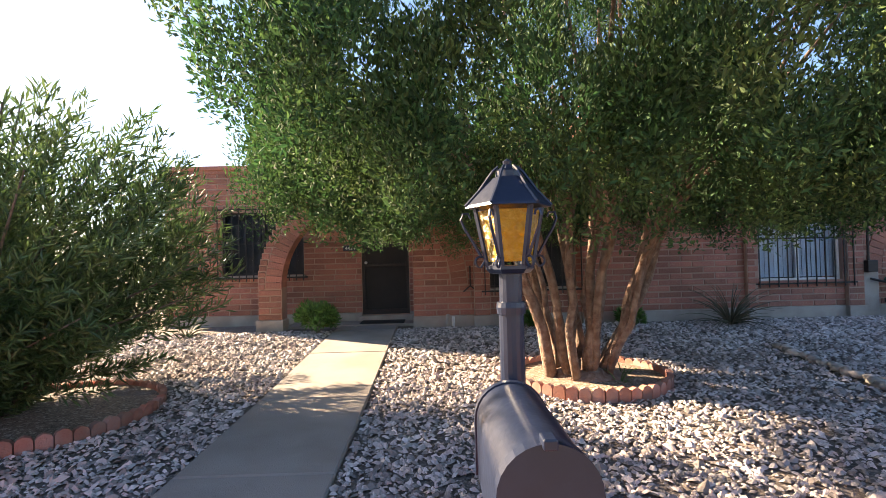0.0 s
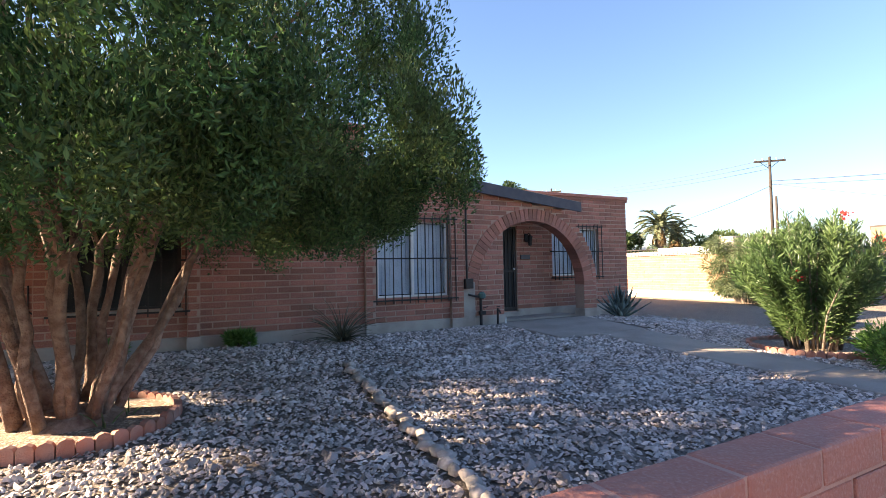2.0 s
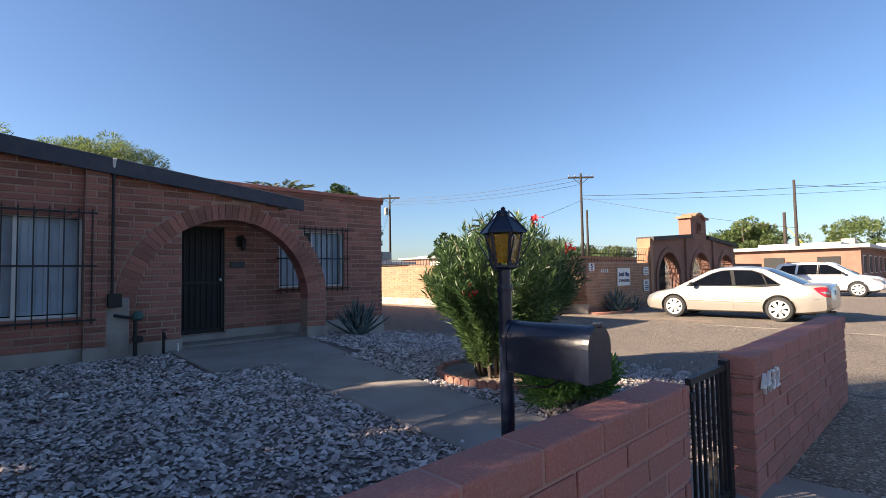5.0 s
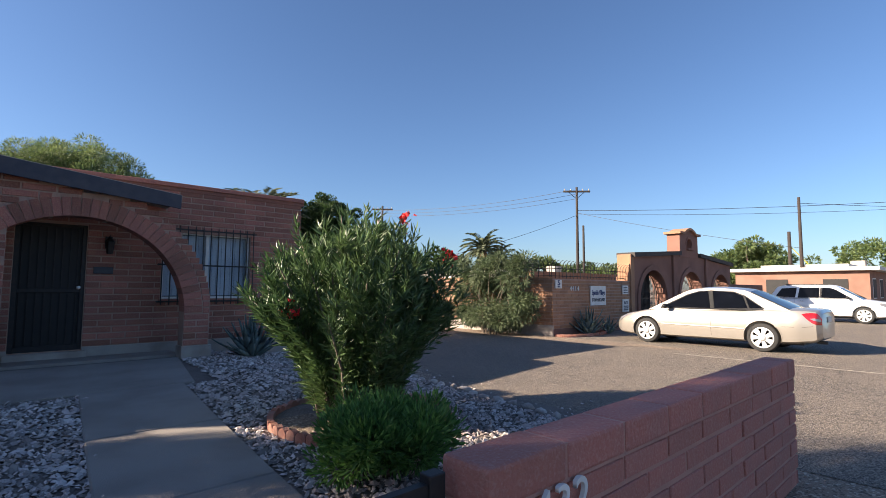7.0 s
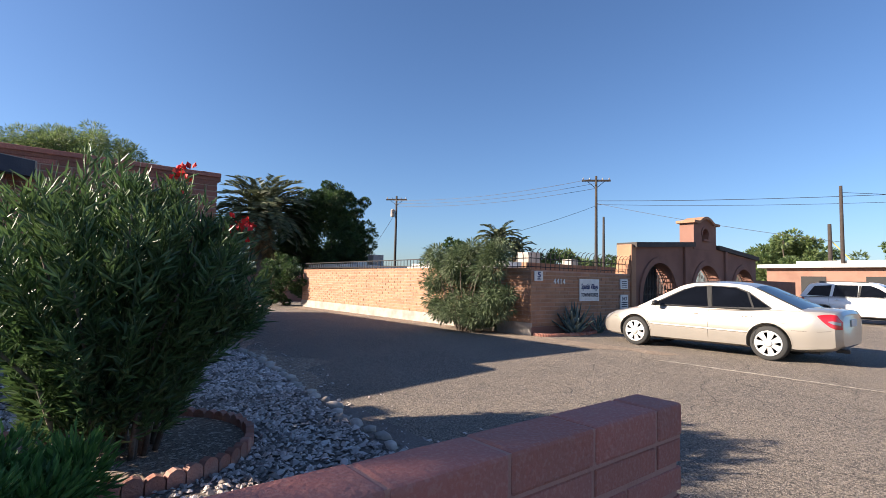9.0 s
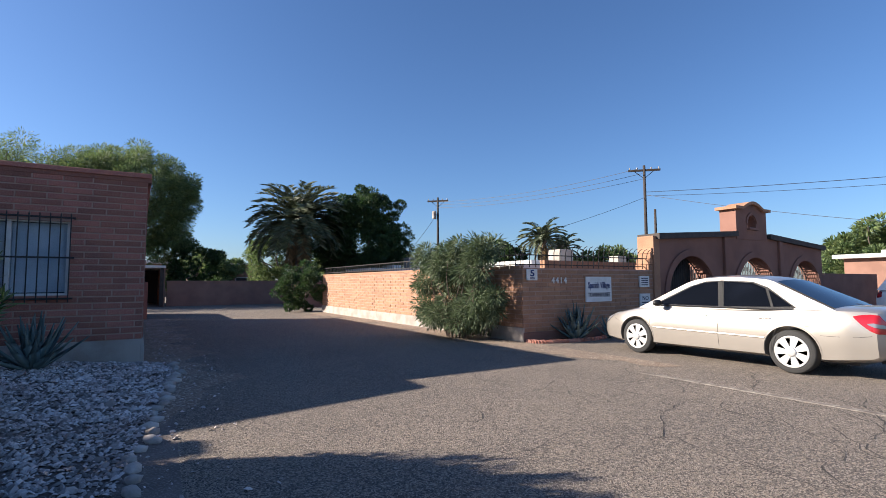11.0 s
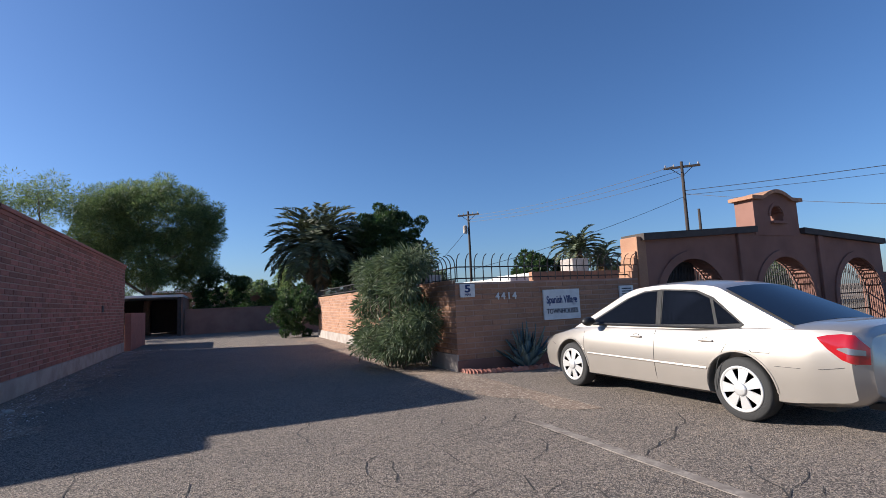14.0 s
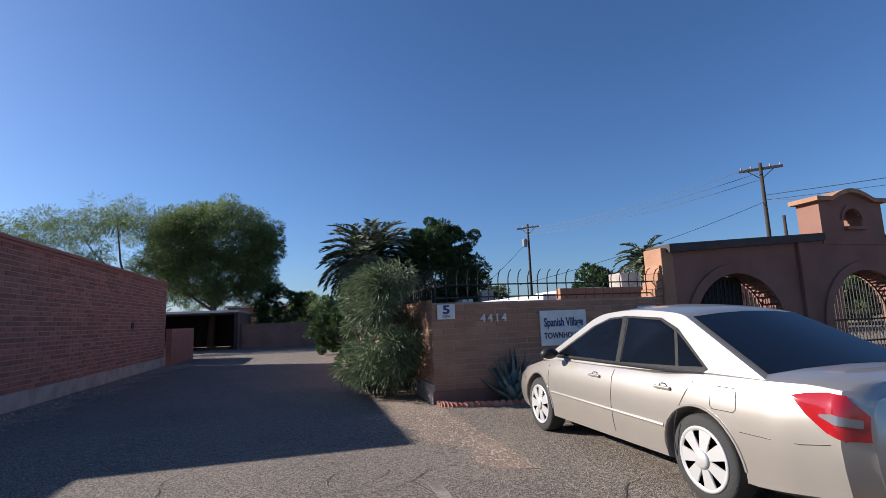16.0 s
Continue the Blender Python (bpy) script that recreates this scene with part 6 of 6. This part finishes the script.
        for wx in (wb / 2, -wb / 2):
            pts = [(wx + math.cos(q) * (r + 0.058), s_ * (surf(wx + math.cos(q) * (r + 0.058), r + 0.01 + math.sin(q) * (r + 0.058)) - 0.004), r + 0.01 + math.sin(q) * (r + 0.058)) for q in [math.pi * i / 20 for i in range(21)]]
            part("arch_lip", tubebm(pts, 0.014, sides=5), body_mat, car)
        # tail and head lamps follow the corners
        for pname, stations, material, off in spec["lamps"]:
            b2 = bmesh.new()
            grid = []
            for i in range(13):
                f = i / 12 * (len(stations) - 1)
                j = min(int(f), len(stations) - 2)
                g_ = f - j
                x, za, zb_ = [stations[j][q] + (stations[j + 1][q] - stations[j][q]) * g_ for q in range(3)]
                grid.append([b2.verts.new((x, s_ * (surf(x, za + (zb_ - za) * q / 5) + off), za + (zb_ - za) * q / 5)) for q in range(6)])
            for a, b in zip(grid, grid[1:]):
                for q in range(5):
                    b2.faces.new((a[q], a[q + 1], b[q + 1], b[q]))
            bmesh.ops.recalc_face_normals(b2, faces=b2.faces)
            part(pname, b2, material, car, smooth=True)
    for pname, i, j in (("windscreen", *spec["screen"]), ("rear_window", *spec["rear"])):
        (xa, za), (xb, zb) = side[i], side[j]
        b2 = bmesh.new()
        nx, nz = Vector((zb - za, 0, xa - xb)).normalized().x, 0
        nrm = Vector((zb - za, 0, -(xb - xa))).normalized()
        if nrm.z < 0:
            nrm = -nrm
        qs = []
        for f in (0.06, 0.5, 0.95):
            x, z = xa + (xb - xa) * f, za + (zb - za) * f
            qs.append([b2.verts.new(Vector((x, k * cab_y(z) * 0.93, z + 0.03 * (1 - k * k) + 0.006 * f)) + nrm * 0.014) for k in (-1, -0.5, 0, 0.5, 1)])
        for a, b in zip(qs, qs[1:]):
            for k in range(4):
                b2.faces.new((a[k], a[k + 1], b[k + 1], b[k]))
        bmesh.ops.recalc_face_normals(b2, faces=b2.faces)
        part(pname, b2, TINT, car, "dark tinted glass", smooth=True)
    for pname, b, material in spec["boxes"]:
        part(pname, boxbm(*b, bevel=0.012), material, car)
    return car


SEDAN = dict(
    xs=(-2.45, 2.33), r=0.325, wb=2.71, track=0.755, belt=0.93, roof=1.43, cab_w=(0.80, 0.565),
    top=[(-2.45, 0.90), (-2.40, 0.965), (-2.2, 0.99), (-1.4, 0.985), (-0.9, 0.94), (0.9, 0.93), (1.25, 0.90), (1.9, 0.77), (2.2, 0.66), (2.33, 0.5)],
    low=[(-2.45, 0.36), (-2.3, 0.27), (-1.8, 0.21), (1.8, 0.19), (2.2, 0.22), (2.33, 0.3)],
    half=[(-2.45, 0.66), (-2.36, 0.80), (-2.0, 0.875), (-1.2, 0.897), (1.0, 0.897), (1.7, 0.87), (2.1, 0.78), (2.26, 0.66), (2.33, 0.52)],
    cabin=[(1.32, 0.88), (0.42, 1.36), (0.18, 1.43), (-0.35, 1.455), (-0.85, 1.42), (-1.02, 1.385), (-1.93, 0.95)],
    screen=(0, 1), rear=(6, 5),
    windows=[[(0.93, 0.965), (0.36, 0.965 + 0.30), (0.30, 1.30), (0.08, 1.365), (-0.14, 1.38), (-0.24, 0.965)], [(-0.33, 0.965), (-0.24, 1.385), (-0.72, 1.355), (-0.93, 1.27), (-1.06, 0.985)], [(-1.10, 0.985), (-0.98, 1.25), (-1.06, 1.20), (-1.36, 1.0)]],
    surround=[(1.0, 0.955), (0.36, 1.295), (0.08, 1.385), (-0.2, 1.402), (-0.72, 1.378), (-0.97, 1.285), (-1.41, 0.985), (-1.36, 0.955)],
    pillars=[((-0.32, 0.965), (-0.22, 1.385))],
    belt_x=[1.0, 0.3, -0.4, -1.0, -1.4], handles=[0.02, -1.0], seams=[(1.02, 1.05), (-0.27, -0.27), (-1.08, -1.32)], mould=[0.95, 0.0, -0.8, -1.0], mirror=0.80,
    lines=[[(-1.52, 0.72), (-1.70, 0.72), (-1.72, 0.74), (-1.72, 0.86), (-1.70, 0.88), (-1.52, 0.88), (-1.50, 0.86), (-1.50, 0.74), (-1.52, 0.72)],
           [(-1.74, 0.60), (-1.95, 0.60), (-2.15, 0.605), (-2.3, 0.63), (-2.38, 0.66)],
           [(1.75, 0.60), (1.9, 0.64), (1.97, 0.70)]],
    lamps=[("tail_lamp", [(-2.12, 0.885, 0.895), (-2.2, 0.79, 0.915), (-2.3, 0.70, 0.925), (-2.38, 0.665, 0.915), (-2.447, 0.66, 0.80)], REDLENS, 0.014), ("reversing_lens", [(-2.27, 0.79, 0.80), (-2.34, 0.755, 0.81), (-2.43, 0.735, 0.78)], CLEARLENS, 0.021),
           ("headlamp", [(1.95, 0.70, 0.73), (2.1, 0.58, 0.685), (2.25, 0.50, 0.60), (2.31, 0.47, 0.53)], CLEARLENS, 0.008)],
    boxes=[("number_plate", (-2.476, -2.455, -0.17, 0.17, 0.70, 0.83), WHITE), ("boot_badge", (-2.44, -2.425, 0.42, 0.60, 0.875, 0.90), CHROME), ("exhaust_pipe", (-2.5, -2.3, 0.42, 0.50, 0.24, 0.31), TRIMBLACK)],
)
build_car("sedan_car", "champagne silver four-door sedan parked nose to the wall", (22.43, 4.475, 0.0), 90, CHAMPAGNE, CHAMPAGNE, SEDAN)
SUV = dict(
    xs=(-2.2, 2.3), r=0.35, wb=2.65, track=0.77, belt=1.05, roof=1.62, cab_w=(0.82, 0.64),
    top=[(-2.2, 0.9), (-2.12, 1.04), (-1.6, 1.06), (0.9, 1.04), (1.3, 1.02), (2.0, 0.92), (2.22, 0.8), (2.3, 0.6)],
    low=[(-2.2, 0.4), (-2.0, 0.3), (1.9, 0.26), (2.3, 0.35)],
    half=[(-2.2, 0.74), (-2.0, 0.86), (-1.2, 0.905), (1.0, 0.905), (1.8, 0.88), (2.15, 0.78), (2.3, 0.6)],
    cabin=[(1.3, 1.02), (0.5, 1.52), (0.2, 1.62), (-0.9, 1.66), (-1.7, 1.6), (-1.85, 1.54), (-2.15, 1.05)],
    screen=(0, 1), rear=(6, 5),
    windows=[[(0.92, 1.085), (0.42, 1.43), (0.2, 1.53), (-0.1, 1.55), (-0.14, 1.085)], [(-0.22, 1.085), (-0.2, 1.55), (-0.95, 1.55), (-1.02, 1.085)], [(-1.12, 1.085), (-1.06, 1.54), (-1.65, 1.5), (-1.9, 1.12)]],
    pillars=[((-0.21, 1.085), (-0.18, 1.55))],
    belt_x=[1.0, 0.3, -0.4, -1.0, -1.8], handles=[0.1, -0.85], seams=[(1.0, 1.02), (-0.18, -0.18), (-1.08, -1.15)], mould=[0.95, 0.0, -0.9], mirror=0.82,
    lamps=[("tail_lamp", [(-2.0, 0.82, 1.0), (-2.1, 0.78, 1.02), (-2.18, 0.78, 0.95)], REDLENS, 0.01), ("headlamp", [(1.85, 0.8, 0.9), (2.1, 0.7, 0.84), (2.27, 0.6, 0.7)], CLEARLENS, 0.01)],
    boxes=[("roof_rail", (-1.5, 0.1, 0.55, 0.59, 1.64, 1.70), TRIMBLACK), ("roof_rail", (-1.5, 0.1, -0.59, -0.55, 1.64, 1.70), TRIMBLACK), ("number_plate", (-2.24, -2.19, -0.2, 0.2, 0.7, 0.84), WHITE)],
)
build_car("suv_car", "white compact sport utility vehicle parked nose out", (36.85, 4.42, 0.0), -90, CARWHITE, TRIMBLACK, SUV)
